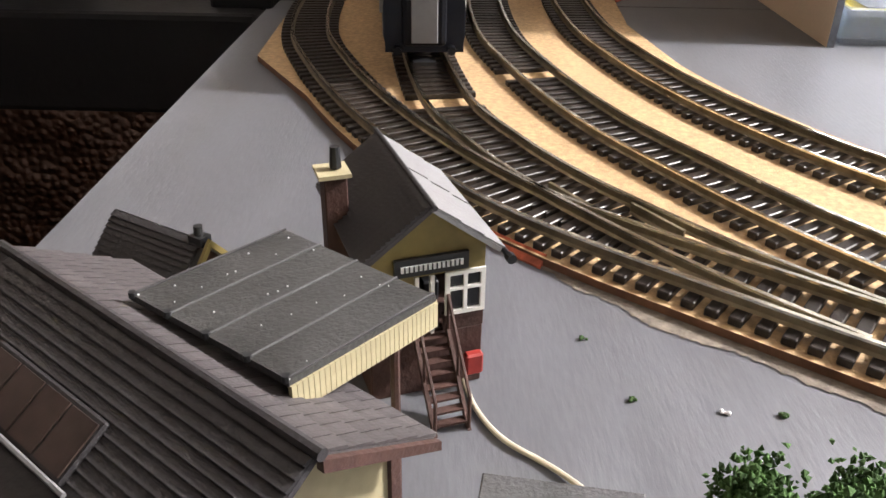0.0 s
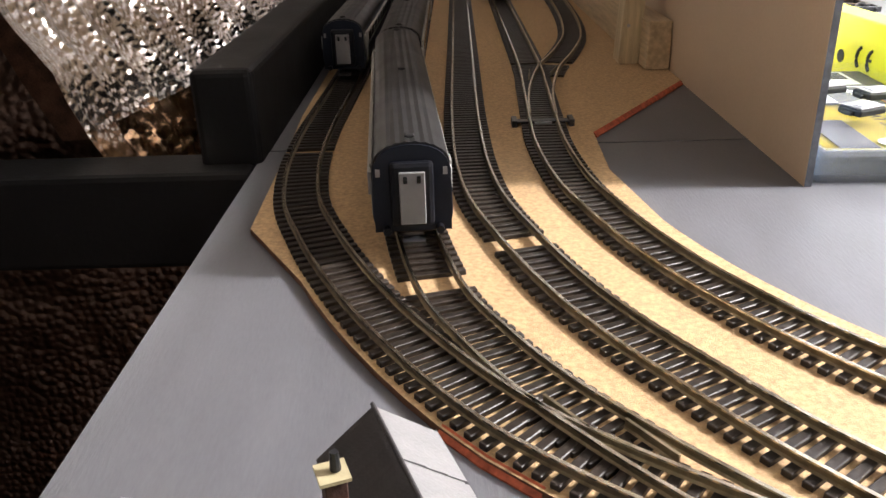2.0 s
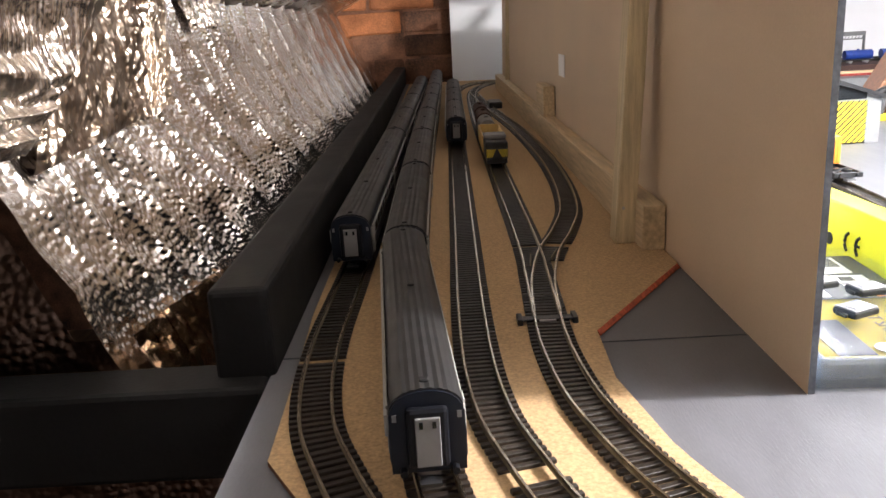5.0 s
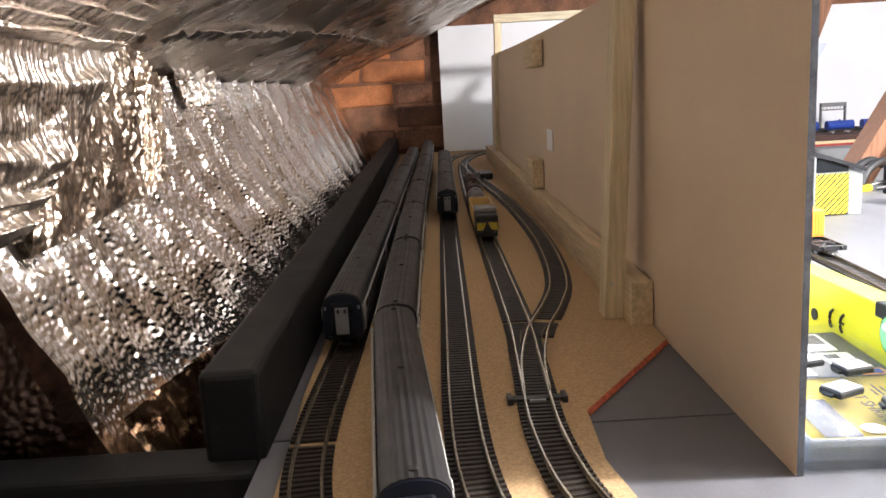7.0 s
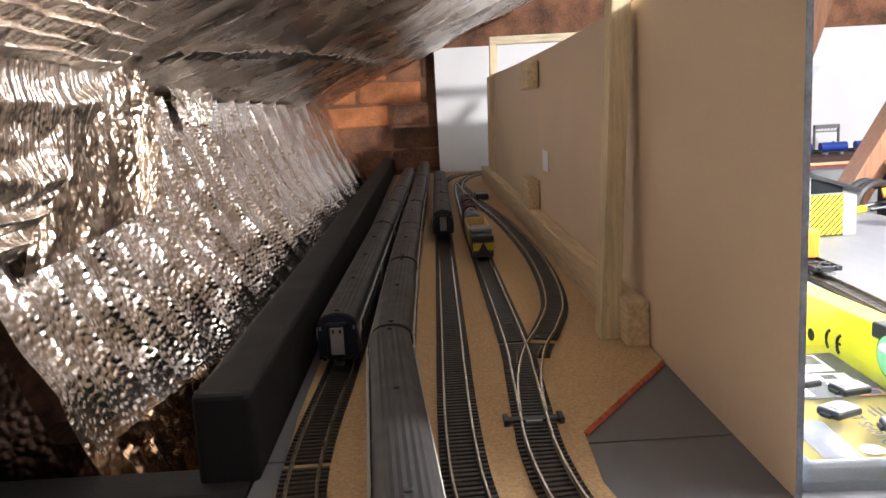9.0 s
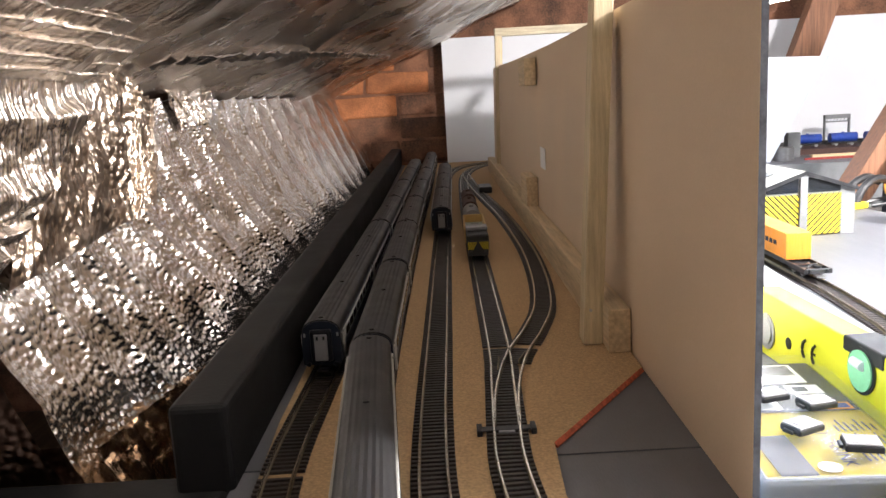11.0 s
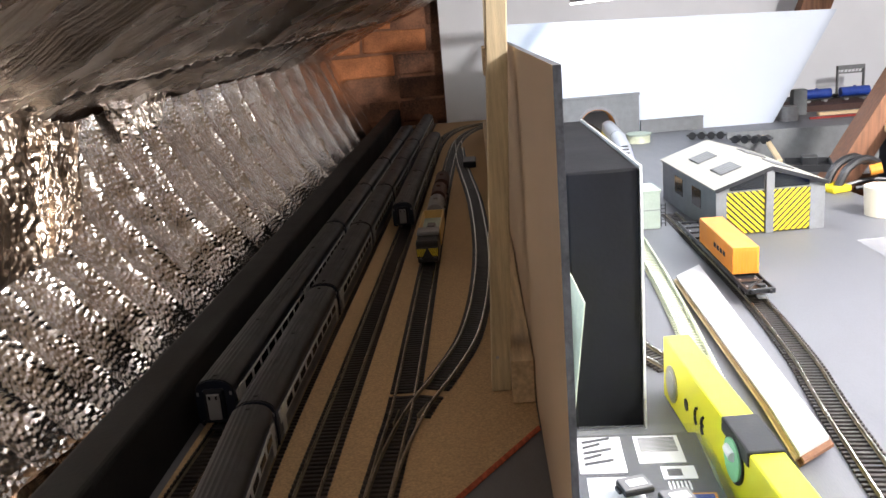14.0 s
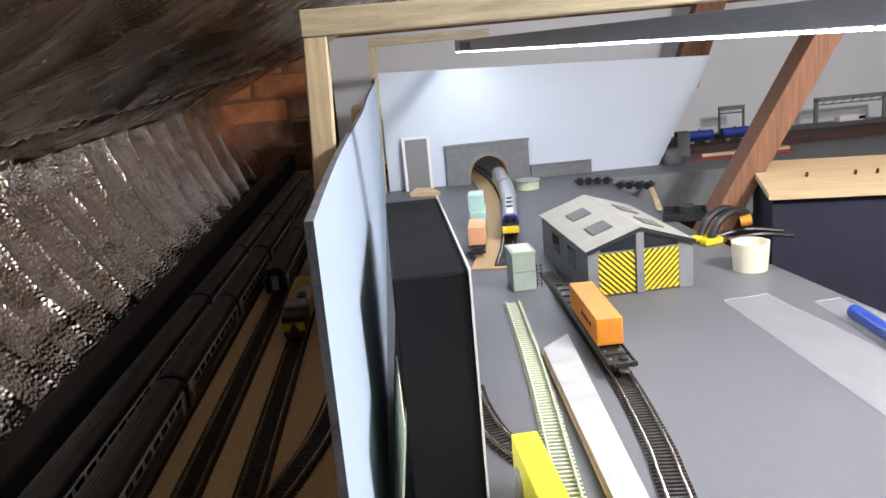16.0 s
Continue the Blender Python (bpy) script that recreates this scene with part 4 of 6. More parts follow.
    for x0, x1 in ((-0.062, -0.010), (0.006, 0.058)):
        part("fanlight", prism([(x0, 0.069), (x1, 0.069), (x1, 0.0725 + 0.022 * (1 - abs(x1) / 0.082)), (x0, 0.0725 + 0.022 * (1 - abs(x0) / 0.082))], -0.0006, 0.0008, m=UPRIGHT), DARK_GLASS, ob)
    return ob


engine_shed()
YARD = [Vector(p) for p in ((0.478, 1.42), (0.4765, 1.2), (0.4725, 0.965), (0.4620, 0.81), (0.4535, 0.745), (0.4460, 0.69), (0.4370, 0.61), (0.4250, 0.50))]
lay_track("railway_track", YARD, 0.0, "model track in the yard under the container wagon", pieces_below=1.5)
lime = box(-0.0135, 0.0135, -0.0014, 0.0014, 0.0, 0.0022)
lime_mesh = bpy.data.meshes.new("lime_sleeper")
lime.to_mesh(lime_mesh)
lime.free()
lime_mesh.materials.append(LIME_TRACK)
lay_track("loose_track", [Vector(p) for p in ((0.394, 1.275), (0.381, 1.0), (0.361, 0.735), (0.350, 0.55))], 0.0, "pale lime length of loose track lying in the yard", pieces_below=2, rail=LIME_TRACK, sleeper=lime_mesh, every=0.0075, group="loose track")
lay_track("loose_track", [Vector(p) for p in ((0.300, 0.985), (0.302, 0.93), (0.313, 0.86), (0.336, 0.80))], 0.0, "short curved piece of loose black track", pieces_below=2, group="loose track")


def container(m, l, mat, label):
    ob = thing("shipping_container", label, "container", m, group="shipping containers")
    w, h = 0.032, 0.034
    part("shell", box(-w / 2, w / 2, 0, l, 0, h, 0.0005, seg=1), mat, ob)
    n = int(l / 0.0042)
    for s in (-1, 1):
        for k in range(1, n):
            part("corrugation", box(s * w / 2 - 0.0004, s * w / 2 + 0.0005, k * l / n - 0.0009, k * l / n + 0.0009, 0.002, h - 0.002), mat, ob)
    for k in range(4 if l > 0.1 else 0):
        part("lettering_bar", box(-w / 2 - 0.0007, -w / 2 - 0.0004, 0.030 + k * 0.014, 0.040 + k * 0.014, 0.014, 0.020), NAVY, ob)
    for k in range(8):
        x = -w / 2 + 0.003 + k * 0.0037
        part("end_rib", box(x - 0.0008, x + 0.0008, -0.0006, 0.0003, 0.002, h - 0.004), mat, ob)
    return ob


def flat_wagon(m, l):
    ob = thing("flat_wagon", "black model container flat wagon", "wagon", m, group="flat wagons")
    for s in (-1, 1):
        part("sole_bar", box(s * 0.0155 - 0.0012, s * 0.0155 + 0.0012, 0, l, 0.0085, 0.0135, 0.0004, seg=1), BLACK_PLASTIC, ob)
        part("buffer", rod((s * 0.0105, -0.0055, 0.0105), (s * 0.0105, 0.001, 0.0105), 0.0020), BLACK_PLASTIC, ob)
    for k in range(12):
        y = 0.004 + k * (l - 0.008) / 11
        part("cross_member", box(-0.0145, 0.0145, y - 0.0022, y + 0.0022, 0.0095, 0.0125), BLACK_PLASTIC, ob)
    part("deck_plate", box(-0.0120, 0.0120, 0.012, l - 0.012, 0.0088, 0.0098), BLACK_PLASTIC, ob)
    part("brake_wheel", rod((0.004, 0.012, 0.0125), (0.004, 0.012, 0.0150), 0.0055, n=14), BLACK_PLASTIC, ob)
    part("brake_pipe", tube([(-0.012, 0.004, 0.0135), (-0.004, 0.010, 0.0165), (0.006, 0.020, 0.0150), (0.012, 0.030, 0.0135)], 0.0011, 0.002, 6), BLACK_PLASTIC, ob)
    part("end_plate", box(-0.017, 0.017, -0.001, 0.002, 0.0075, 0.0135, 0.0005, seg=1), BLACK_PLASTIC, ob)
    part("coupling", box(-0.005, 0.005, -0.009, 0.002, 0.004, 0.0065), STEEL, ob)
    for y in (0.035, l - 0.035):
        bogie = part("bogie", box(-0.0125, 0.0125, y - 0.022, y + 0.022, 0.0035, 0.0095, 0.001), BLACK_PLASTIC, ob)
        for dy in (-0.013, 0.013):
            for s in (-1, 1):
                part("wheel", rod((s * 0.0078, y + dy, 0.0052), (s * 0.0102, y + dy, 0.0052), 0.0054, n=14), STEEL, bogie)
    return ob


flat_wagon(pose(0.4755, 0.965, 0.006, 0, 0, -0.4), 0.335)
container(pose(0.4765, 1.022, 0.0195, 0, 0, -0.9), 0.158, ORANGE, "orange ribbed shipping container on the flat wagon")


def sheet_stack():
    ob = thing("sheet_stack", "stack of white faced strips with brown edges", "sheet stack")
    corners = [(0.400, 1.055), (0.440, 1.097), (0.4205, 0.70), (0.4170, 0.638), (0.386, 0.615), (0.3915, 0.70)]
    for k, (dx, dy, mat) in enumerate(((0.0, 0.0, FIBRE_EDGE), (-0.002, 0.004, PLY), (0.001, -0.006, FIBRE_EDGE), (0.0, 0.0, STRIP_FACE))):
        part("strip_sheet", prism([(x + dx, y + dy) for x, y in corners], 0.0002 + k * 0.0030, 0.0029 + k * 0.0030), mat, ob)
    return ob


sheet_stack()


def black_carton():
    ob = thing("black_carton", "tall black card box with a white edge", "box", pose(0.228, 0.690, 0, 0, 0, 0.8))
    part("carton", box(0, 0.057, 0, 0.315, 0.0, 0.2245, 0.002), BLACK_BOX, ob)
    part("white_side", box(0.0574, 0.0592, -0.002, 0.318, 0.0, 0.2265), WHITE_PAINT, ob, "white card side")
    part("white_tab", box(0.0594, 0.0606, 0.02, 0.10, 0.055, 0.10, 0.0004, seg=1), WHITE_PAINT, ob)
    return ob


black_carton()
for i, (y, z, rot) in enumerate(((0.62, 0.0, 4), (0.655, 0.01, 8))):
    leaflet = thing("leaflet", "pale green printed leaflet standing against the divider", "leaflet", pose(0.2095 + i * 0.004, 0.60 + i * 0.09, 0.0, 0, 7, rot * 0.4), group="leaflets")
    part("paper", box(0, 0.0008, 0, 0.13, 0, 0.150 + i * 0.03), LIME_TRACK, leaflet)
    for k in range(4):
        part("print_bar", box(0.0008, 0.0011, 0.01 + (k % 2) * 0.05, 0.05 + (k % 2) * 0.05, 0.03 + k * 0.028, 0.045 + k * 0.028), PRINT_DARK if k % 2 else BLUE, leaflet)


def spirit_level():
    ob = thing("spirit_level", "lime yellow box spirit level with a green vial", "spirit level", pose(0.315, 0.750, 0, 0, 0, 2.3))
    part("beam", box(0, 0.0235, -0.42, 0, 0, 0.058, 0.0015), LEVEL_YELLOW, ob)
    # bubble vials: a round plumb vial near the end, a green one in the top edge
    part("plumb_ring", rod((-0.0012, -0.029, 0.024), (0.001, -0.029, 0.024), 0.0165, n=32), STEEL, ob)
    part("plumb_vial", rod((-0.0022, -0.029, 0.024), (-0.001, -0.029, 0.024), 0.0115, n=24), ALU, ob)
    part("hang_hole", rod((-0.0006, -0.071, 0.025), (0.001, -0.071, 0.025), 0.0052, n=20), BLACK_PLASTIC, ob)
    for k in range(2):
        arcs = tube([(-0.0006, -0.102 - k * 0.016 + 0.006 * math.sin(a), 0.029 + 0.008 * math.cos(a)) for a in (0.2, 0.9, 1.57, 2.2, 2.9)], 0.0013, 0.002)
        part("mark_bar", arcs, BLACK_PLASTIC, ob)
    part("mark_bar", box(-0.0010, -0.0004, -0.1175, -0.1125, 0.0285, 0.0305), BLACK_PLASTIC, ob)
    part("vial_housing", box(-0.0012, 0.0247, -0.210, -0.158, 0.0480, 0.0600, 0.0015), BLACK_PLASTIC, ob)
    part("vial_rim", rod((-0.0016, -0.184, 0.040), (0.0251, -0.184, 0.040), 0.0175, n=32), BLACK_PLASTIC, ob)
    part("green_vial", rod((-0.0028, -0.184, 0.040), (0.0263, -0.184, 0.040), 0.0152, n=32), GREEN_VIAL, ob, "green fluid vial")
    part("vial_bubble", rod((-0.0034, -0.190, 0.045), (-0.0026, -0.176, 0.045), 0.0036, n=12), PRINT_WHITE, ob)
    return ob


spirit_level()


def organiser():
    ob = thing("plastic_organiser", "clear plastic organiser case with printed card under the lid", "storage case", pose(0.2055, 0.450, 0, 0, 0, -3.0))
    w, d, h = 0.1035, 0.200, 0.0245
    part("tray", box(0, w, 0, d, 0, h - 0.004, 0.004), CLEAR, ob, "clear ribbed tray")
    part("lid", box(-0.002, w + 0.002, -0.002, d + 0.002, h - 0.0035, h + 0.0022, 0.0022), LID, ob, "clear lid with a raised rim")
    card = part("printed_card", box(0.004, w - 0.004, 0.004, d - 0.004, h - 0.0052, h - 0.0040), YELLOW, ob, "yellow and black printed card")
    z = h - 0.0040
    part("dark_panel", box(0.004, w - 0.004, 0.098, d - 0.004, z, z + 0.0003), PRINT_DARK, card)
    part("dark_panel", box(0.012, 0.034, 0.004, 0.060, z, z + 0.0003), PRINT_DARK, card)
    for x0, x1, y0, y1 in ((0.006, 0.040, 0.140, 0.192), (0.010, 0.048, 0.102, 0.134), (0.050, 0.084, 0.152, 0.192), (0.064, 0.088, 0.130, 0.147)):
        part("white_panel", box(x0, x1, y0, y1, z + 0.0003, z + 0.0006), PRINT_WHITE, card)
    for k in range(5):
        y = 0.150 + k * 0.008
        part("print_bar", prism([(0.010, y), (0.032 - (k % 2) * 0.008, y + 0.006), (0.032 - (k % 2) * 0.008, y + 0.010), (0.010, y + 0.004)], z + 0.0006, z + 0.0008), PRINT_DARK, card)
    for k in range(11):
        part("barcode_bar", box(0.053, 0.081, 0.168 + k * 0.0020, 0.1690 + k * 0.0020, z + 0.0006, z + 0.0008), PRINT_DARK, card)
    part("print_bar", box(0.068, 0.078, 0.134, 0.143, z + 0.0006, z + 0.0008), PRINT_DARK, card)
    for k in range(6):
        part("print_bar", box(0.066 + k * 0.0028, 0.0674 + k * 0.0028, 0.112 + (k % 3) * 0.002, 0.127, z + 0.0003, z + 0.0006), PRINT_WHITE, card)
    part("orange_mark", box(0.078, 0.096, 0.100, 0.112, z + 0.0003, z + 0.0005), ORANGE, card)
    part("blue_mark", box(0.080, 0.094, 0.102, 0.110, z + 0.0005, z + 0.0007), BLUE, card)
    words = bpy.data.curves.new("lettering", "FONT")
    words.body, words.size, words.extrude = "HEAT SHRINK", 0.0115, 0.0001
    draft = new("lettering", words)
    printed = bpy.data.meshes.new_from_object(draft)
    bpy.data.objects.remove(draft)
    printed.materials.append(BLACK_PLASTIC)
    share("lettering", printed, card, pose(0.054, 0.086, z + 0.0004, 0, 0, -90))
    for k in range(7):
        for j in range(3):
            x, y = 0.070 + k * 0.0040, 0.020 + j * 0.022
            part("print_bar", box(x, x + 0.0011, y, y + 0.018 - ((k + j) % 3) * 0.004, z, z + 0.0003), PRINT_DARK, card)
    part("round_mark", rod((0.044, 0.014, z), (0.044, 0.014, z + 0.0004), 0.0068, n=24), PRINT_WHITE, card)
    for k in range(6):
        part("divider", box(0.003, w - 0.003, 0.012 + k * 0.033, 0.0132 + k * 0.033, 0.002, h - 0.006), CLEAR, ob)
    return ob


organiser()
lid_top = 0.0268
for x, y, r in ((0.252, 0.557, 14), (0.277, 0.539, 12), (0.251, 0.502, 24), (0.274, 0.472, -14)):
    tile = thing("switch_module", "small black switch housing with a silver window", "switch", pose(x, y, lid_top, 0, 0, r), group="switch housings on the case")
    part("housing", box(-0.011, 0.011, -0.0085, 0.0085, 0, 0.0045, 0.0012), BLACK_PLASTIC, tile)
    part("cover", box(-0.0104, 0.0100, -0.0078, 0.0078, 0.0045, 0.0056, 0.0005, seg=1), DOOR_GREY, tile, "silver-grey cover")
    part("window", box(-0.0060, 0.0072, -0.0050, 0.0030, 0.0056, 0.0062, 0.0003, seg=1), PRINT_WHITE, tile)
    part("clip", box(-0.0135, -0.0108, -0.004, 0.004, 0.0005, 0.003, 0.0005, seg=1), BLACK_PLASTIC, tile)

cabinet = thing("relay_cabinet", "sage green model relay cabinet", "cabinet", pose(0.406, 1.335, 0, 0, 0, 2))
part("cabinet_body", box(0, 0.037, 0, 0.055, 0, 0.060, 0.001), SAGE, cabinet)
part("cabinet_top", box(-0.0015, 0.0385, -0.0015, 0.0565, 0.060, 0.064, 0.0008), SAGE, cabinet)
part("seam", box(-0.0006, 0.0376, -0.0006, 0.0, 0.0305, 0.0318), SHED_WALL, cabinet)
part("top_panel", box(0.004, 0.033, 0.004, 0.051, 0.064, 0.0646), LIME_TRACK, cabinet)
ladder = thing("model_ladder", "small black model ladder beside the cabinet", "ladder", Matrix.Translation((0.447, 1.350, 0)))
for s in (0, 0.007):
    part("stile", rod((s, 0, 0), (s, 0, 0.038), 0.0008, n=6), BLACK_PLASTIC, ladder)
for k in range(6):
    part("rung", rod((0, 0, 0.005 + k * 0.006), (0.007, 0, 0.005 + k * 0.006), 0.0006, n=6), BLACK_PLASTIC, ladder)

# approach to the tunnel: cork strip, track, train
CORK = [Vector(p) for p in ((0.394, 1.476), (0.425, 1.62), (0.470, 1.90), (0.492, 2.15), (0.498, 2.40), (0.48, 2.7))]
solid("cork_strip", sweep(spline(CORK, 0.02), [(-0.042, 0.0), (0.026, 0.0), (0.026, 0.003), (-0.042, 0.003)]), FIBRE, "golden fibreboard strip under the tunnel track", "underlay", kind="structure")
APPROACH = [p + Vector((0.012, 0)) for p in CORK]
lay_track("railway_track", [p + Vector((0.004, 0.01)) for p in APPROACH[:]], 0.003, "model track running into the tunnel", pieces_below=2.0)


def diesel(m):
    ob = thing("diesel_locomotive", "blue and white model diesel with a yellow front", "locomotive", m)
    l, w = 0.215, 0.034
    prof = [(-w / 2, 0.010), (w / 2, 0.010), (w / 2, 0.036), (w / 2 - 0.006, 0.046), (-w / 2 + 0.006, 0.046), (-w / 2, 0.036)]
    part("body", prism(prof, 0.004, l, m=UPRIGHT), BLUE, ob)
    part("roof", prism([(-w / 2 + 0.003, 0.0435), (w / 2 - 0.003, 0.0435), (w / 2 - 0.009, 0.049), (-w / 2 + 0.009, 0.049)], 0.006, l - 0.002, m=UPRIGHT), ALU, ob, "grey roof with fans")
    part("front", prism([(-w / 2 + 0.0005, 0.010), (w / 2 - 0.0005, 0.010), (w / 2 - 0.0005, 0.024), (-w / 2 + 0.0005, 0.024)], 0.0, 0.005, m=UPRIGHT), YELLOW, ob, "yellow lower front")
    part("cab_front", prism([(-w / 2 + 0.001, 0.024), (w / 2 - 0.001, 0.024), (w / 2 - 0.006, 0.044), (-w / 2 + 0.006, 0.044)], 0.0015, 0.006, m=UPRIGHT), NAVY, ob)
    for s in (-1, 1):
        part("windscreen", box(s * 0.0065 - 0.0042, s * 0.0065 + 0.0042, 0.0005, 0.0020, 0.031, 0.039), DARK_GLASS, ob)
        part("headlight", rod((s * 0.012, -0.0008, 0.020), (s * 0.012, 0.002, 0.020), 0.0016), PRINT_WHITE, ob)
    part("white_flash", box(-0.004, 0.004, 0.004, 0.050, 0.049, 0.0496), PRINT_WHITE, ob)
    for k in range(3):
        part("roof_fan", rod((0, 0.075 + k * 0.045, 0.0488), (0, 0.075 + k * 0.045, 0.0505), 0.007, n=16), BLACK_PLASTIC, ob)
    for y in (0.035, l - 0.04):
        part("bogie", box(-0.0135, 0.0135, y - 0.025, y + 0.025, 0.002, 0.010, 0.001), BLACK_PLASTIC, ob)
    return ob


diesel(pose(0.4525, 1.66, 0.009, 0, 0, -8.0))
for k, (x, y, turn) in enumerate(((0.4850, 1.885, -6.0), (0.5065, 2.10, -3.0))):
    hop = thing("goods_coach", "pale blue-grey round-topped model coach behind the diesel", "coach", pose(x, y, 0.009, 0, 0, turn), group="goods coaches")
    ring = [(-0.017, 0.010), (0.017, 0.010), (0.0175, 0.030)] + [(0.0175 * math.cos(a), 0.032 + 0.014 * math.sin(a)) for a in [math.pi * i / 10 for i in range(1, 10)]] + [(-0.0175, 0.030)]
    part("body", prism(ring, 0, 0.205, m=UPRIGHT), ALU, hop)
    part("underframe", box(-0.012, 0.012, 0.01, 0.195, 0.002, 0.010), BLACK_PLASTIC, hop)
    for s in (-1, 1):
        part("yellow_stripe", box(s * 0.0174 - 0.0004, s * 0.0174 + 0.0005, 0, 0.205, 0.012, 0.018), YELLOW, hop)
flat_wagon(pose(0.372, 1.56, 0.003, 0, 0, -8), 0.20)
container(pose(0.378, 1.60, 0.0165, 0, 0, -8), 0.080, ORANGE_PALE, "faded orange container on a short wagon")
container(pose(0.402, 1.80, 0.003, 0, 0, -8), 0.090, MINT, "mint green container beside the tunnel track")
container(pose(0.402, 1.82, 0.0372, 0, 0, -8), 0.060, MINT, "mint green container stacked on another")
drum = thing("cable_drum", "yellow-green round card tub by the tunnel", "tub", Matrix.Translation((0.585, 2.23, 0)))
part("tub_wall", rod((0, 0, 0), (0, 0, 0.020), 0.030, n=28), LIME_TRACK, drum)
part("tub_lid", rod((0, 0, 0.020), (0, 0, 0.025), 0.033, n=28), SAGE, drum)
solid("paper_scrap", prism([(0.27, 2.28), (0.35, 2.25), (0.33, 2.33), (0.29, 2.35)], 0.0, 0.012), PLY, "cut scrap of pale board", "scrap")

# loose chassis and strip behind the shed
for k, (x, y, turn) in enumerate(((0.755, 2.20, 70), (0.83, 2.08, 55))):
    bogie = thing("loose_chassis", "black loose wagon chassis with wheels", "chassis", pose(x, y, 0, 0, 0, turn), group="loose chassis")
    part("frame", box(-0.012, 0.012, -0.05, 0.05, 0.009, 0.014, 0.001), BLACK_PLASTIC, bogie)
    for yy in (-0.035, -0.012, 0.012, 0.035):
        part("wheelset", rod((-0.012, yy, 0.0105), (0.012, yy, 0.0105), 0.0100, n=16), BLACK_PLASTIC, bogie)
solid("wood_strip", box(-0.006, 0.006, 0, 0.36, 0, 0.006, 0.0008), PINE_Y, "thin loose strip of pine", "strip", m=pose(0.80, 1.80, 0.0, 0, 0, -14))
tray = thing("black_tray", "shallow black tray of small parts", "tray", pose(0.80, 1.69, 0.0, 0, 0, -18))
part("tray_base", box(-0.03, 0.06, 0, 0.09, 0, 0.003), BLACK_PLASTIC, tray)
for a in ((-0.03, 0.06, 0, 0.003, 0.003, 0.014), (-0.03, 0.06, 0.087, 0.09, 0.003, 0.014), (-0.03, -0.027, 0.003, 0.087, 0.003, 0.014), (0.057, 0.06, 0.003, 0.087, 0.003, 0.014)):
    part("tray_side", box(*a), BLACK_PLASTIC, tray)
part("tray_box", box(0.005, 0.035, 0.05, 0.08, 0.003, 0.022, 0.002), BLACK_PLASTIC, tray)

tub = thing("plastic_tub", "cream round plastic tub", "tub", Matrix.Translation((0.787, 1.325, 0)))
bm = bmesh.new()
sections = [(0.0265, 0.0), (0.0295, 0.046), (0.0275, 0.046), (0.0250, 0.003)]
rings = [[bm.verts.new((r * math.cos(a * math.tau / 40), r * math.sin(a * math.tau / 40), z)) for a in range(40)] for r, z in sections]
for a, b in zip(rings, rings[1:]):
    for i in range(40):
        bm.faces.new((a[i], a[(i + 1) % 40], b[(i + 1) % 40], b[i]))
bm.faces.new(rings[0][::-1])
bm.faces.new(rings[-1])
part("tub_wall", bm, CREAM_TUB, tub, smooth=False)

clamp = thing("spring_clamp", "black and orange bar clamp gripping the board edge", "clamp", pose(0.80, 1.50, 0.0, 0, 0, 20))
for k in range(2):
    part("jaw_arm", tube([(-0.010, k * 0.028, 0.010), (0.010, k * 0.028, 0.040), (0.045, k * 0.028, 0.052), (0.080, k * 0.028, 0.040)], 0.0075, 0.006), BLACK_PLASTIC, clamp)
    part("jaw_pad", box(-0.028, 0.012, k * 0.028 - 0.010, k * 0.028 + 0.010, 0.0, 0.012, 0.003), YELLOW, clamp, "orange jaw pad")
part("knob", rod((0.06, 0.0, 0.030), (0.075, -0.012, 0.034), 0.010, n=12), ORANGE, clamp)
part("handle", tube([(0.03, 0.0, 0.002), (0.08, -0.03, 0.008), (0.14, -0.05, -0.002)], 0.004, 0.006), BLACK_PLASTIC, clamp)
part("handle", tube([(0.03, 0.028, 0.002), (0.08, 0.01, 0.010), (0.15, -0.02, 0.0)], 0.004, 0.006), BLACK_PLASTIC, clamp)

# polythene bags on the board
def bag(corners, seed, label, roll_colour=None):
    ob = thing("polythene_bag", label, "bag", group="polythene bags")
    bm = bmesh.new()
    a, b, c, d = [Vector(p) for p in corners]
    rows = []
    for i in range(31):
        row = []
        for j in range(17):
            u, v = i / 30, j / 16
            p = (a * (1 - u) + b * u) * (1 - v) + (d * (1 - u) + c * u) * v
            z = 0.0015 + 0.009 * (0.5 + 0.5 * noise.noise(Vector((p.x * 16, p.y * 16, seed)))) * math.sin(math.pi * v) ** 0.5 * math.sin(math.pi * u) ** 0.3
            row.append(bm.verts.new((p.x, p.y, z)))
        rows.append(row)
    for q, r in zip(rows, rows[1:]):
        for j in range(16):
            bm.faces.new((q[j], q[j + 1], r[j + 1], r[j]))
    part("film", bm, BAG, ob, smooth=True)
    for p, q in ((a, b), (d, c)):
        part("heat_seal", rod((p.x, p.y, 0.002), (q.x, q.y, 0.002), 0.0012, n=8), BAG, ob, "welded edge of the bag")
    return ob


bag(((0.685, 1.185), (0.755, 1.195), (0.80, 0.80), (0.69, 0.79)), 3.0, "clear crumpled polythene bag lying flat")
bag(((0.795, 1.14), (0.835, 1.145), (0.88, 0.86), (0.79, 0.85)), 7.0, "clear polythene bag with a blue roll inside")
roll_ob = thing("blue_roll", "blue and white roll inside the polythene bag", "roll", Matrix.Translation((0.795, 0.85, 0.0)))
part("roll", rod((0, 0.0, 0.010), (0.015, 0.22, 0.010), 0.0095, n=18), BLUE, roll_ob)
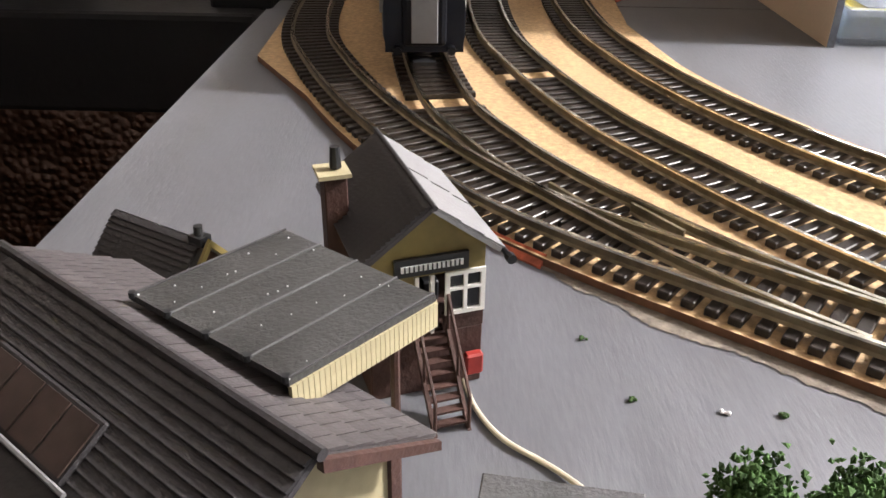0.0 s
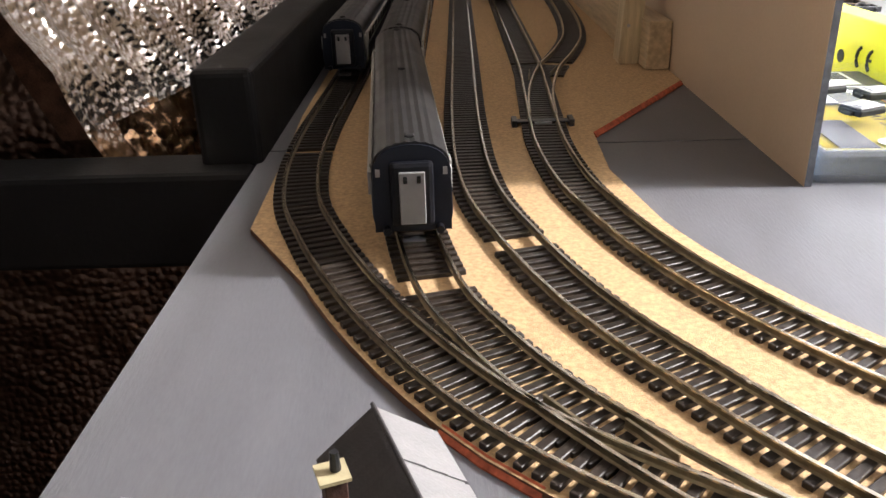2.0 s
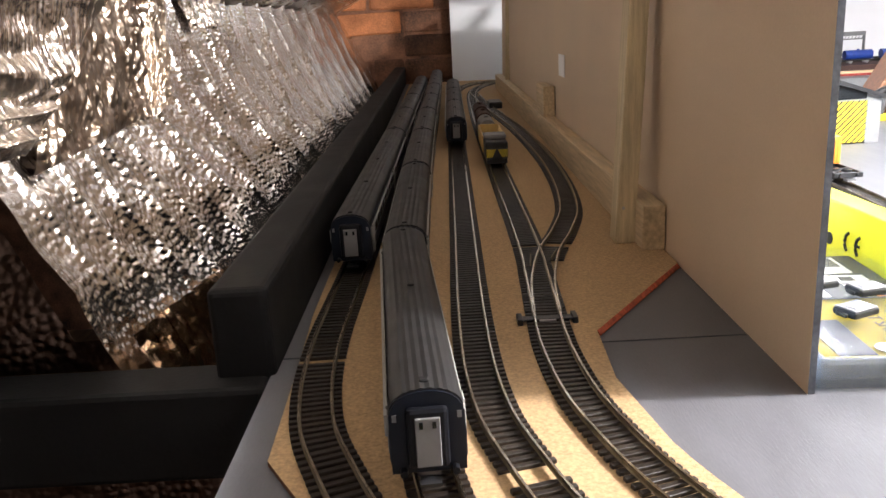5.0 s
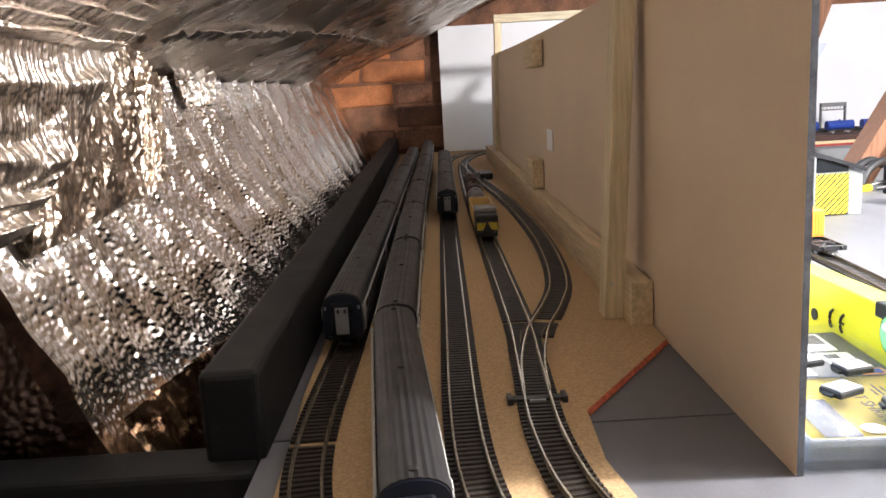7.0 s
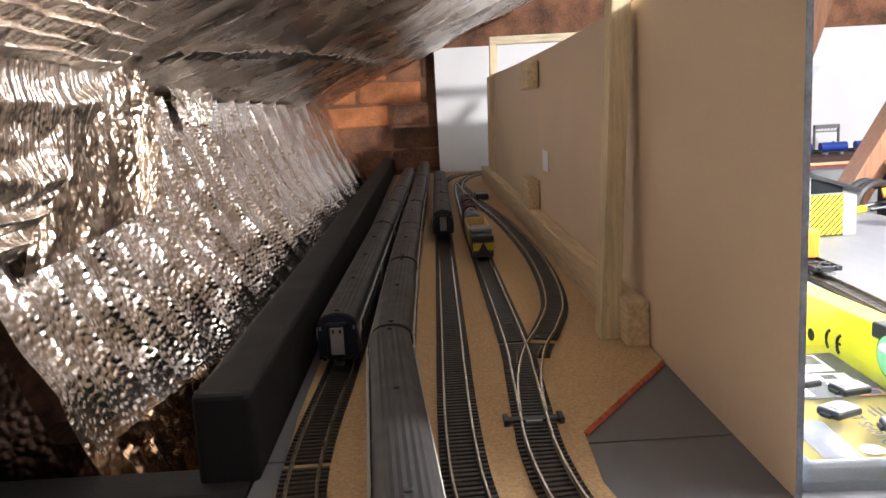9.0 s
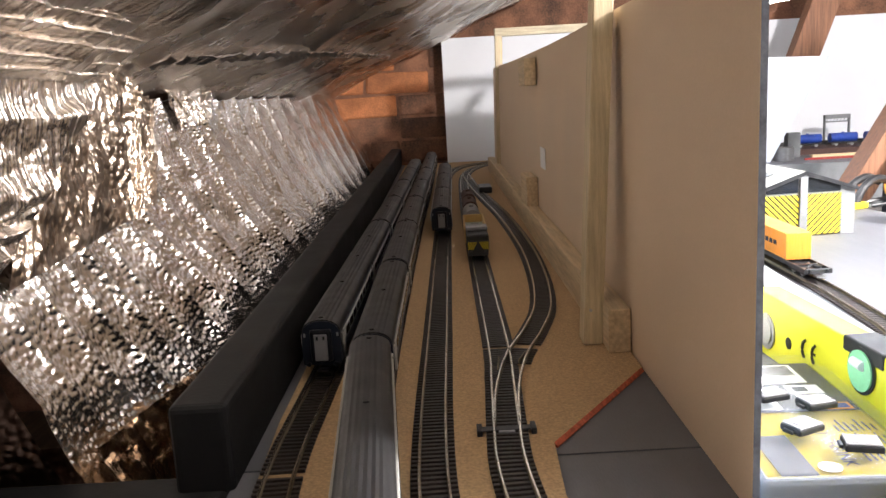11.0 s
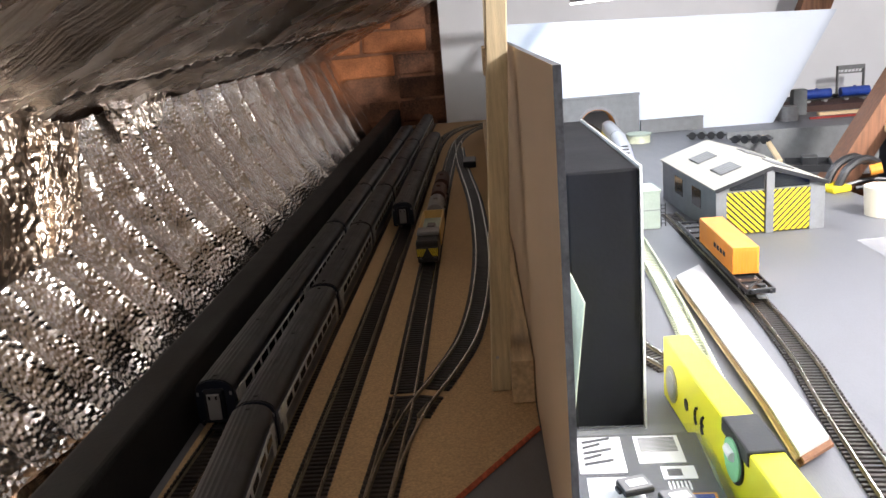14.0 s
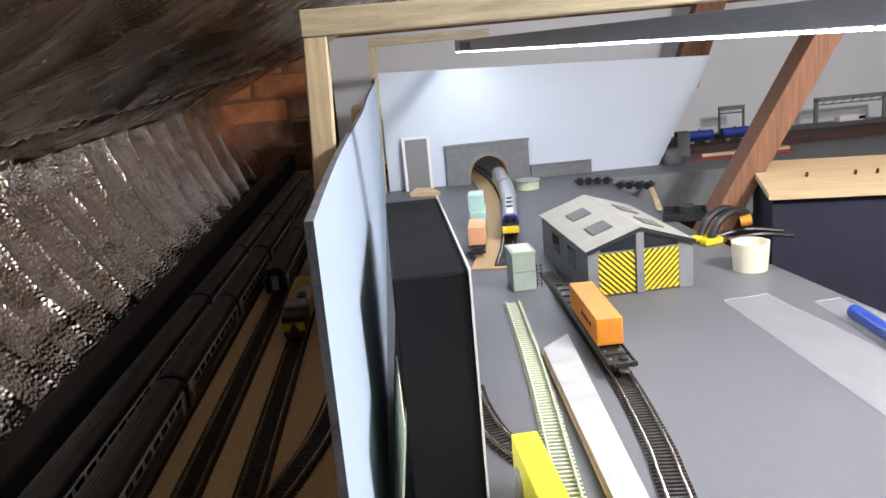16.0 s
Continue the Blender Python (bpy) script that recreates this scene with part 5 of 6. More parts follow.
part("roll_band", rod((0.004, 0.06, 0.0102), (0.007, 0.10, 0.0102), 0.0098, n=18), PRINT_WHITE, roll_ob)

# ---- beyond the yard ----
def slanted_timber(a, b, w, d, material, name, label):
    a, b = Vector(a), Vector(b)
    m = Matrix.Translation(a) @ (b - a).to_track_quat("Z", "Y").to_matrix().to_4x4()
    solid(name, box(-w / 2, w / 2, -d / 2, d / 2, 0, (b - a).length, 0.002, m=m), material, label, "rafter", "structure")


slanted_timber((0.815, 1.80, -0.22), (1.235, 1.74, 0.54), 0.088, 0.05, RAFTER, "rafter_near", "orange-brown roof timber slanting up past the board")
slanted_timber((1.20, 2.75, 0.20), (1.42, 2.75, 0.80), 0.05, 0.09, RAFTER, "rafter_far", "orange-brown roof timber over the far wall")
solid("ground_far", prism([(0.80, 2.18), (2.9, 2.02), (2.9, 2.98), (0.80, 2.98)], -0.02, 0.0), GREY_BOARD, "grey baseboard of the far part of the layout", "baseboard", "structure")
solid("trim_fascia", prism([(0.80, 2.172), (2.9, 2.012), (2.9, 2.018), (0.80, 2.178)], -0.11, 0.016), SHED_WALL, "grey brown fascia board of the far layout", "fascia", "structure")
solid("trim_far_plinth", box(1.02, 2.8, 2.70, 2.72, 0.0, 0.03), SLATE_GREY, "low grey plinth carrying the far tracks", "plinth", "structure")
solid("trim_far_deck", box(1.02, 2.8, 2.55, 2.70, 0.0, 0.018), MODEL_BROWN, "brown ballast deck of the far tracks", "deck", "structure")
for k in range(3):
    tank_wagon(pose(1.16 + k * 0.115, 2.63, 0.018, 0, 0, -90), BLUE, "blue model tank wagon on the far tracks", 0.095)
solid("red_strip", box(1.10, 1.40, 2.40, 2.408, 0.0, 0.006), RED, "thin red strip lying on the far board", "strip")
solid("pale_strip", box(1.15, 1.42, 2.46, 2.48, 0.0, 0.008), PLY, "pale wooden strip on the far board", "strip")
solid("grey_post", box(1.09, 1.13, 2.50, 2.53, 0.0, 0.075, 0.002), SHED_WALL, "short grey model building end", "model building")
solid("clear_jar", rod((1.045, 2.42, 0.0), (1.045, 2.42, 0.04), 0.028, n=20), SLATE_PALE, "small round tub on the far board", "tub")


def gantry(m):
    ob = thing("signal_gantry", "grey model frame standing by the far tracks", "gantry", m)
    for x in (0, 0.24):
        part("leg", box(x - 0.006, x + 0.006, 0, 0.012, 0, 0.105, 0.001), SHED_WALL, ob)
    part("cross_bar", box(-0.006, 0.246, 0, 0.012, 0.095, 0.108, 0.001), SHED_WALL, ob)
    part("lower_bar", box(0, 0.24, 0.002, 0.010, 0.082, 0.086), SHED_WALL, ob)
    for k in range(7):
        part("brace", rod((0.02 + k * 0.033, 0.006, 0.085), (0.035 + k * 0.033, 0.006, 0.096), 0.0018, n=6), SHED_WALL, ob)
    return ob


gantry(pose(1.672, 2.78, 0.0))
gantry(pose(1.345, 2.80, 0.0)).scale = (0.35, 1, 1)
van = thing("model_van", "white model delivery van", "van", pose(1.73, 2.74, 0.0))
prof = [(0, 0.008), (0.10, 0.008), (0.10, 0.024), (0.082, 0.030), (0.070, 0.046), (0.004, 0.046), (0, 0.040)]
part("body", prism(prof, 0, 0.034, m=UPRIGHT), WHITE_PAINT, van)
for x in (0.022, 0.078):
    for y in (0.0, 0.030):
        part("wheel", rod((x, y - 0.001, 0.009), (x, y + 0.005, 0.009), 0.009, n=16), BLACK_PLASTIC, van)
part("window", box(0.066, 0.0885, -0.0006, 0.0005, 0.031, 0.041), DARK_GLASS, van)

crate = thing("plywood_box", "navy cabinet with a pale plywood lid", "cabinet", pose(0.955, 1.60, 0.0, 0, 0, -15))
part("cabinet_body", box(0, 0.30, 0.0, 0.22, -0.6, 0.047), NAVY, crate)
part("plywood_lid", box(-0.01, 0.31, -0.012, 0.23, 0.050, 0.062, 0.001, m=Matrix.Rotation(radians(6), 4, "X")), PLY, crate, "pale plywood lid")
for x in (0.08, 0.17, 0.21):
    part("screw", rod((x, 0.09, 0.068), (x, 0.085, 0.080), 0.003, n=8), MODEL_BROWN, crate)
# block added to fill the void with its dark navy shade
solid("dark_void_block", box(0.86, 1.55, 0.95, 1.59, -0.62, -0.30, 0.02), NAVY, "dark navy block added for the dark void below the board", "cloth")

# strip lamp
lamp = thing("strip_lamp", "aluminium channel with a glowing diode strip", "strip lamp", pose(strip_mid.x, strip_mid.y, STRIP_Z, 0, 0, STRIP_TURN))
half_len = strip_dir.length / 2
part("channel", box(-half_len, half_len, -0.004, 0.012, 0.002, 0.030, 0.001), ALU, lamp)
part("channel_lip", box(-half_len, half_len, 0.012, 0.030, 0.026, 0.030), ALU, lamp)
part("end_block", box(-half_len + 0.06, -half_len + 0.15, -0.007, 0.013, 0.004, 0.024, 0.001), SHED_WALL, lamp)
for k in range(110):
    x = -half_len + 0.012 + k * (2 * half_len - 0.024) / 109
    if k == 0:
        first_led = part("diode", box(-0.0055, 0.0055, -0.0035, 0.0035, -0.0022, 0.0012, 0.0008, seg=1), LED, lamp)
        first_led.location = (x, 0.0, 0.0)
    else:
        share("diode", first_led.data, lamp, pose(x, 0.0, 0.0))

# ---- station corner ----


def tiled_slope(ob, name, a, b, c, d, rows, cols, material, thick=0.0006, tile_name="slate_course"):
    """Overlapping tiles on the slope a-b (ridge) to d-c (eave)."""
    a, b, c, d = [Vector(p) for p in (a, b, c, d)]
    nrm = (b - a).cross(d - a).normalized()
    if nrm.z < 0:
        nrm = -nrm
    bm = bmesh.new()
    under = [bm.verts.new(p) for p in (a, b, c, d)]
    over = [bm.verts.new(p - nrm * 0.0010) for p in (a, b, c, d)]
    bm.faces.new(under)
    bm.faces.new(over[::-1])
    for i in range(4):
        j = (i + 1) % 4
        bm.faces.new((under[i], under[j], over[j], over[i]))
    slope = part(name, bm, material, ob)
    tile = None
    for r in range(rows):
        for k in range(cols):
            u0, u1 = k / cols, (k + 0.94) / cols
            v0, v1 = r / rows, min(1.0, (r + 1.12) / rows)

            def at(u, v):
                return (a * (1 - u) + b * u) * (1 - v) + (d * (1 - u) + c * u) * v
            p = [at(u0, v0), at(u1, v0), at(u1, v1), at(u0, v1)]
            centre = sum(p, Vector()) / 4
            if tile is None:
                tb = bmesh.new()
                lowv = [tb.verts.new(q - centre + nrm * 0.0001) for q in p]
                topv = [tb.verts.new(q - centre + nrm * (0.0003 if i < 2 else thick + 0.0004)) for i, q in enumerate(p)]
                tb.faces.new(lowv[::-1])
                tb.faces.new(topv)
                for i in range(4):
                    j = (i + 1) % 4
                    tb.faces.new((lowv[i], lowv[j], topv[j], topv[i]))
                first = part(tile_name, tb, material, slope)
                first.location = centre
                tile = first.data
            else:
                share(tile_name, tile, slope, Matrix.Translation(centre))
    return slope


def signal_box():
    # local: x to the right, y away, the near door gable at y = 0
    ob = thing("signal_box", "mustard and brown model signal box with a slate roof", "signal box", pose(-0.0071, 0.1443, 0, 0, 0, 20.5))
    w, d, e, h = 0.0127, 0.0370, 0.0360, 0.0472
    part("lower_wall", box(-w, w, 0, d, 0, 0.0155, 0.0003, seg=1), MODEL_BROWN, ob)
    # upper storey: corner posts, sills and open windows
    part("back_wall", box(-w, w, d - 0.001, d, 0.0155, e), MUSTARD, ob)
    part("left_wall", box(-w, -w + 0.001, 0.001, d - 0.001, 0.0155, e), MUSTARD, ob)
    part("right_sill", box(w - 0.001, w, 0.001, d - 0.001, 0.0155, 0.019), MODEL_BROWN, ob)
    part("right_head", box(w - 0.001, w, 0.001, d - 0.001, 0.0305, e), MUSTARD, ob)
    part("front_left_wall", box(-w, -0.003, 0, 0.001, 0.0155, e), MUSTARD, ob)
    part("front_sill", box(0.0035, w, 0, 0.001, 0.0155, 0.0195), MODEL_BROWN, ob)
    part("front_head", prism([(-w, e), (w, e), (0, h - 0.002)], 0, 0.001, m=UPRIGHT), MUSTARD, ob)
    part("front_lintel", box(-0.003, w, 0, 0.001, 0.0300, e), MUSTARD, ob)
    part("floor", box(-w + 0.001, w - 0.001, 0.001, d - 0.001, 0.0155, 0.0165), MODEL_BROWN, ob)
    part("lever_frame", box(0.002, 0.006, 0.010, 0.030, 0.0165, 0.022, 0.0005, seg=1), BLACK_PLASTIC, ob)
    win = part("front_window", box(0.0040, 0.0125, 0.0002, 0.0008, 0.0197, 0.0300), DARK_GLASS, ob)
    for x0, x1, z0, z1 in ((0.0038, 0.0048, 0.0195, 0.0302), (0.0118, 0.0128, 0.0195, 0.0302), (0.0048, 0.0118, 0.0195, 0.0205), (0.0048, 0.0118, 0.0292, 0.0302), (0.0079, 0.0087, 0.0205, 0.0292), (0.0048, 0.0118, 0.0255, 0.0262)):
        part("glazing_bar", box(x0, x1, -0.0005, 0.0002, z0, z1), WHITE_PAINT, win)
    for k in range(4):
        y = 0.002 + k * 0.0085
        pane = part("side_window", box(w - 0.0008, w - 0.0003, y, y + 0.0066, 0.019, 0.0305), DARK_GLASS, ob)
        part("side_bar", box(w - 0.0003, w + 0.0004, y + 0.0036, y + 0.0044, 0.019, 0.0305), WHITE_PAINT, pane)
        part("side_bar", box(w - 0.0003, w + 0.0004, y, y + 0.0066, 0.0245, 0.0252), WHITE_PAINT, pane)
    for x in (-0.0028, 0.0006):
        part("door_post", box(x, x + 0.0008, -0.0004, 0.001, 0.0155, 0.0300), WHITE_PAINT, ob)
    board = part("name_board", box(-0.0075, 0.0085, -0.0014, -0.0004, 0.0312, 0.0352), BLACK_PLASTIC, ob, "black name board with a pale line of lettering")
    part("lettering_bar", box(-0.0062, 0.0072, -0.0017, -0.0013, 0.0324, 0.0338), PRINT_WHITE, board)
    for k in range(13):
        part("letter_gap", box(-0.0056 + k * 0.00098, -0.0053 + k * 0.00098, -0.0019, -0.0017, 0.0324, 0.0338), BLACK_PLASTIC, board)
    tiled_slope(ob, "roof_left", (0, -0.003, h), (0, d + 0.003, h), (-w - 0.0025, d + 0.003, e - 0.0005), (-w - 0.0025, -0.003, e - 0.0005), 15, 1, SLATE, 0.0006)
    # brighter light on the right slope is put into its paler colour
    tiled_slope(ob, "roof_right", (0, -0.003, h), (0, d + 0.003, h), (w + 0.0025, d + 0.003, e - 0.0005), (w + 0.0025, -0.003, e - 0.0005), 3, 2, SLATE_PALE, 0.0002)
    part("ridge", rod((0, -0.0045, h + 0.0003), (0, d + 0.0035, h + 0.0003), 0.0006), SLATE, ob)
    part("gutter", rod((w + 0.0029, -0.006, e - 0.0010), (w + 0.0029, d + 0.003, e - 0.0010), 0.0007), BLACK_PLASTIC, ob)
    part("gutter_end", rod((w + 0.0029, -0.0072, e - 0.0010), (w + 0.0029, -0.0055, e - 0.0010), 0.0011), BLACK_PLASTIC, ob)
    stack = part("chimney", box(-w - 0.0046, -w + 0.0004, 0.0168, 0.0224, 0, 0.0468, 0.0003, seg=1), MODEL_BROWN, ob)
    part("chimney_cap", box(-w - 0.0058, -w + 0.0012, 0.0160, 0.0232, 0.0468, 0.0477), CREAM_WALL, stack)
    part("chimney_pot", rod((-w - 0.0015, 0.0196, 0.0481), (-w - 0.0015, 0.0196, 0.0528), 0.0013, n=10, r2=0.0010), BLACK_PLASTIC, stack)
    part("fire_bucket_box", box(0.008, 0.0122, -0.0030, -0.0006, 0.004, 0.0095, 0.0005, seg=1), RED, ob, "red fire bucket box")
    # outside stair
    for x in (-0.0035, 0.0040):
        part("stringer", prism([(-0.0155, 0.0), (-0.0135, 0.0), (-0.0002, 0.0150), (-0.0002, 0.0175)], x, x + 0.0008, m=SIDEWAYS), MODEL_BROWN, ob)
        part("handrail", tube([(x + 0.0004, -0.0150, 0.0085), (x + 0.0004, -0.0075, 0.0165), (x + 0.0004, -0.0003, 0.0250)], 0.0004, 0.002, 6), MODEL_BROWN, ob)
        for yy, z0, z1 in ((-0.0148, 0.0, 0.0088), (-0.0075, 0.006, 0.0166), (-0.0008, 0.014, 0.0246)):
            part("baluster", rod((x + 0.0004, yy, z0), (x + 0.0004, yy, z1), 0.0004, n=6), MODEL_BROWN, ob)
    for k in range(8):
        yy, zz = -0.0142 + k * 0.0018, 0.0012 + k * 0.0019
        part("tread", box(-0.0028, 0.0042, yy, yy + 0.0020, zz, zz + 0.0005), MODEL_BROWN, ob)
    return ob


signal_box()


def lamp_hut():
    ob = thing("platelayers_hut", "small brown model hut with a dark tiled roof", "hut", pose(-0.0689, 0.1625, 0, 0, 0, -29.7))
    w, d, e, h = 0.0135, 0.0070, 0.0225, 0.0306
    prof = [(-d, 0), (d, 0), (d, e), (0, h - 0.001), (-d, e)]
    part("wall_shell", prism(prof, -w, w, m=SIDEWAYS), MODEL_BROWN, ob)
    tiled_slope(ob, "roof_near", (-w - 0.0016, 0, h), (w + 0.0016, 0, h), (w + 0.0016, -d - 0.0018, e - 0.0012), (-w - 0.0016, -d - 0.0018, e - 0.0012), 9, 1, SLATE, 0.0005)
    # far slope made paler than the near one for the light on it
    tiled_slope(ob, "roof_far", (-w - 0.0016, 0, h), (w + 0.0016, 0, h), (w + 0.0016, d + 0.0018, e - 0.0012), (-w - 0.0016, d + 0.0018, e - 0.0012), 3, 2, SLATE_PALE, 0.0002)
    part("barge_board", prism([(-d - 0.0021, e - 0.0030), (-d - 0.0021, e - 0.0012), (0, h + 0.0010), (d + 0.0021, e - 0.0012), (d + 0.0021, e - 0.0030), (0, h - 0.0010)], w + 0.0025, w + 0.00166, m=SIDEWAYS), MUSTARD, ob)
    part("window", box(-0.008, -0.001, -d - 0.0005, -d + 0.0002, 0.008, 0.015), DARK_GLASS, ob)
    part("door", box(0.004, 0.009, -d - 0.0005, -d + 0.0002, 0.0, 0.016), BLACK_PLASTIC, ob)
    part("chimney_pot", rod((w - 0.001, 0, h - 0.001), (w - 0.001, 0, h + 0.0035), 0.0010, n=10), BLACK_PLASTIC, ob)
    part("chimney_base", box(w - 0.0028, w + 0.0010, -0.0016, 0.0016, h - 0.001, h + 0.0012), BLACK_PLASTIC, ob)
    return ob


lamp_hut()

S_ORIGIN = (-0.0178, 0.0696)
S_TURN = 142.5


def station():
    # local: x runs away along the ridge, y to the left of it (near side), the gable at x = 0
    ob = thing("station_building", "cream model station with charcoal tiled roof", "station", pose(S_ORIGIN[0], S_ORIGIN[1], 0, 0, 0, S_TURN))
    L, e, h = 0.072, 0.0380, 0.0520
    near, far = 0.040, 0.0207
    gable_pts = [(near - 0.003, 0), (-far + 0.003, 0), (-far + 0.003, e), (0, h - 0.002), (near - 0.003, e - 0.010)]
    part("wall_shell", prism(gable_pts, 0.003, L, m=SIDEWAYS), CREAM_WALL, ob)
    part("corner_strip", box(0.0022, 0.0040, -far + 0.0024, -far + 0.0042, 0, e), MODEL_BROWN, ob)
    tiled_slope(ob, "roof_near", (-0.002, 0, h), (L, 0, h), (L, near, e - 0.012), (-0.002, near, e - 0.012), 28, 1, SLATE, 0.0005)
    # mauve slates, with the far side's stronger light in the colour
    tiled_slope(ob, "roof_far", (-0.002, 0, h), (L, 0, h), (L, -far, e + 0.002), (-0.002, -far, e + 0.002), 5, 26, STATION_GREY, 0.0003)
    part("ridge_tiles", rod((-0.003, 0, h + 0.0004), (L, 0, h + 0.0004), 0.0009), SLATE, ob)
    part("barge_far", prism([(0, h - 0.0004), (-far - 0.0004, e + 0.0016), (-far - 0.0004, e), (0, h - 0.0024)], -0.0030, -0.0018, m=SIDEWAYS), MODEL_BROWN, ob)
    for k in range(2):
        part("roof_vent", box(0.033 + k * 0.005, 0.036 + k * 0.005, -0.010, -0.006, h - 0.0062, h - 0.0038, 0.0003, seg=1), BLACK_PLASTIC, ob)
    tilt = Matrix.Translation((0, 0.0095, h - 0.0095 * (h - e + 0.012) / near)) @ Matrix.Rotation(-math.atan2(h - e + 0.012, near), 4, "X")
    light = part("rooflight", box(0.026, 0.054, -0.0006, 0.0086, 0.0004, 0.0014, 0.0003, m=tilt, seg=1), SLATE, ob)
    for k in range(4):
        part("rooflight_pane", box(0.0268 + k * 0.0066, 0.0328 + k * 0.0066, 0.0002, 0.0078, 0.0014, 0.0017, m=tilt), PANE_BROWN, light)
    part("rooflight_bar", rod(tilt @ Vector((0.024, 0.0088, 0.0016)), tilt @ Vector((0.058, 0.0088, 0.0016)), 0.0004, n=6), SLATE_PALE, light)
    return ob


station()


def canopy():
    ob = thing("platform_canopy", "grey felt-roofed model platform canopy with a cream valance", "canopy")
    z = 0.0510
    P = [Vector((-0.0313, 0.1238, z)), Vector((-0.0041, 0.1036, z)), Vector((-0.0222, 0.0825, z)), Vector((-0.0499, 0.1020, z))]
    bm = bmesh.new()
    top = [bm.verts.new(p) for p in P]
    low = [bm.verts.new(p - Vector((0, 0, 0.0012))) for p in P]
    bm.faces.new(top)
    bm.faces.new(low[::-1])
    for i in range(4):
        j = (i + 1) % 4
        bm.faces.new((top[i], top[j], low[j], low[i]))
    part("felt_roof", bm, FELT, ob, "grey felt roof with three seams")
    for f in (0.02, 0.27, 0.52, 0.77, 0.985):
        a, b = P[0].lerp(P[1], f), P[3].lerp(P[2], f)
        part("felt_seam", rod(a + Vector((0, 0, 0.0002)), b + Vector((0, 0, 0.0)), 0.00022, n=6), SLATE_GREY if 0.1 < f < 0.9 else SLATE, ob)
        part("gutter_bracket", rod(b + Vector((0, 0, -0.0004)), b + Vector((0, 0, 0.0006)), 0.0006, n=8), BLACK_PLASTIC, ob)
    dust = random.Random(11)
    for k in range(26):
        u, v, r = dust.random(), dust.random(), dust.uniform(0.00007, 0.00017)
        p = P[0].lerp(P[1], u).lerp(P[3].lerp(P[2], u), v)
        part("glue_speck", rod(p, p + Vector((0, 0, 0.0002)), r, n=6), PRINT_WHITE, ob)
    # slatted valance along the two open edges
    for a, b, n in ((P[2], P[1], 30), (P[1], P[0], 30)):
        d = (b - a).normalized()
        for k in range(n):
            p = a + (b - a) * ((k + 0.5) / n)
            m = Matrix.Translation(p - Vector((0, 0, 0.0032))) @ Matrix.Rotation(math.atan2(d.y, d.x), 4, "Z")
            step = (b - a).length / n
            if k == 0 and n == 30 and a is P[2]:
                slat = part("valance_board", box(-step * 0.44, step * 0.44, -0.0004, 0.0004, -0.0022, 0.0022), CREAM_WALL, ob)
                slat.matrix_local = m
            else:
                share("valance_board", slat.data, ob, m)
    for p in (P[1] * 0.86 + P[3] * 0.14, P[2] * 0.80 + P[0] * 0.20, P[0] * 0.86 + P[2] * 0.14):
        part("column", rod((p.x, p.y, 0), (p.x, p.y, z - 0.0012), 0.0008), MODEL_BROWN, ob)
    return ob


canopy()
shed_small = thing("flat_roof_store", "small grey flat-roofed model store", "store", pose(0.0032, 0.0900, 0, 0, 0, -8))
part("wall_shell", box(0, 0.026, 0, 0.018, 0, 0.0085), CREAM_WALL, shed_small)
part("flat_roof", box(-0.0015, 0.0275, -0.0015, 0.0195, 0.0085, 0.0098, 0.0003, seg=1), SLATE_GREY, shed_small)
cable = solid("bell_wire", tube([(0.0005, 0.150, 0.0008), (0.0030, 0.1395, 0.0009), (0.0065, 0.132, 0.0008), (0.0105, 0.1268, 0.0009), (0.0165, 0.1222, 0.0008), (0.0215, 0.1175, 0.0010), (0.0262, 0.112, 0.0009), (0.030, 0.104, 0.0008)], 0.00062, 0.0015), WIRE, "cream bell wire snaking over the baseboard", "wire")


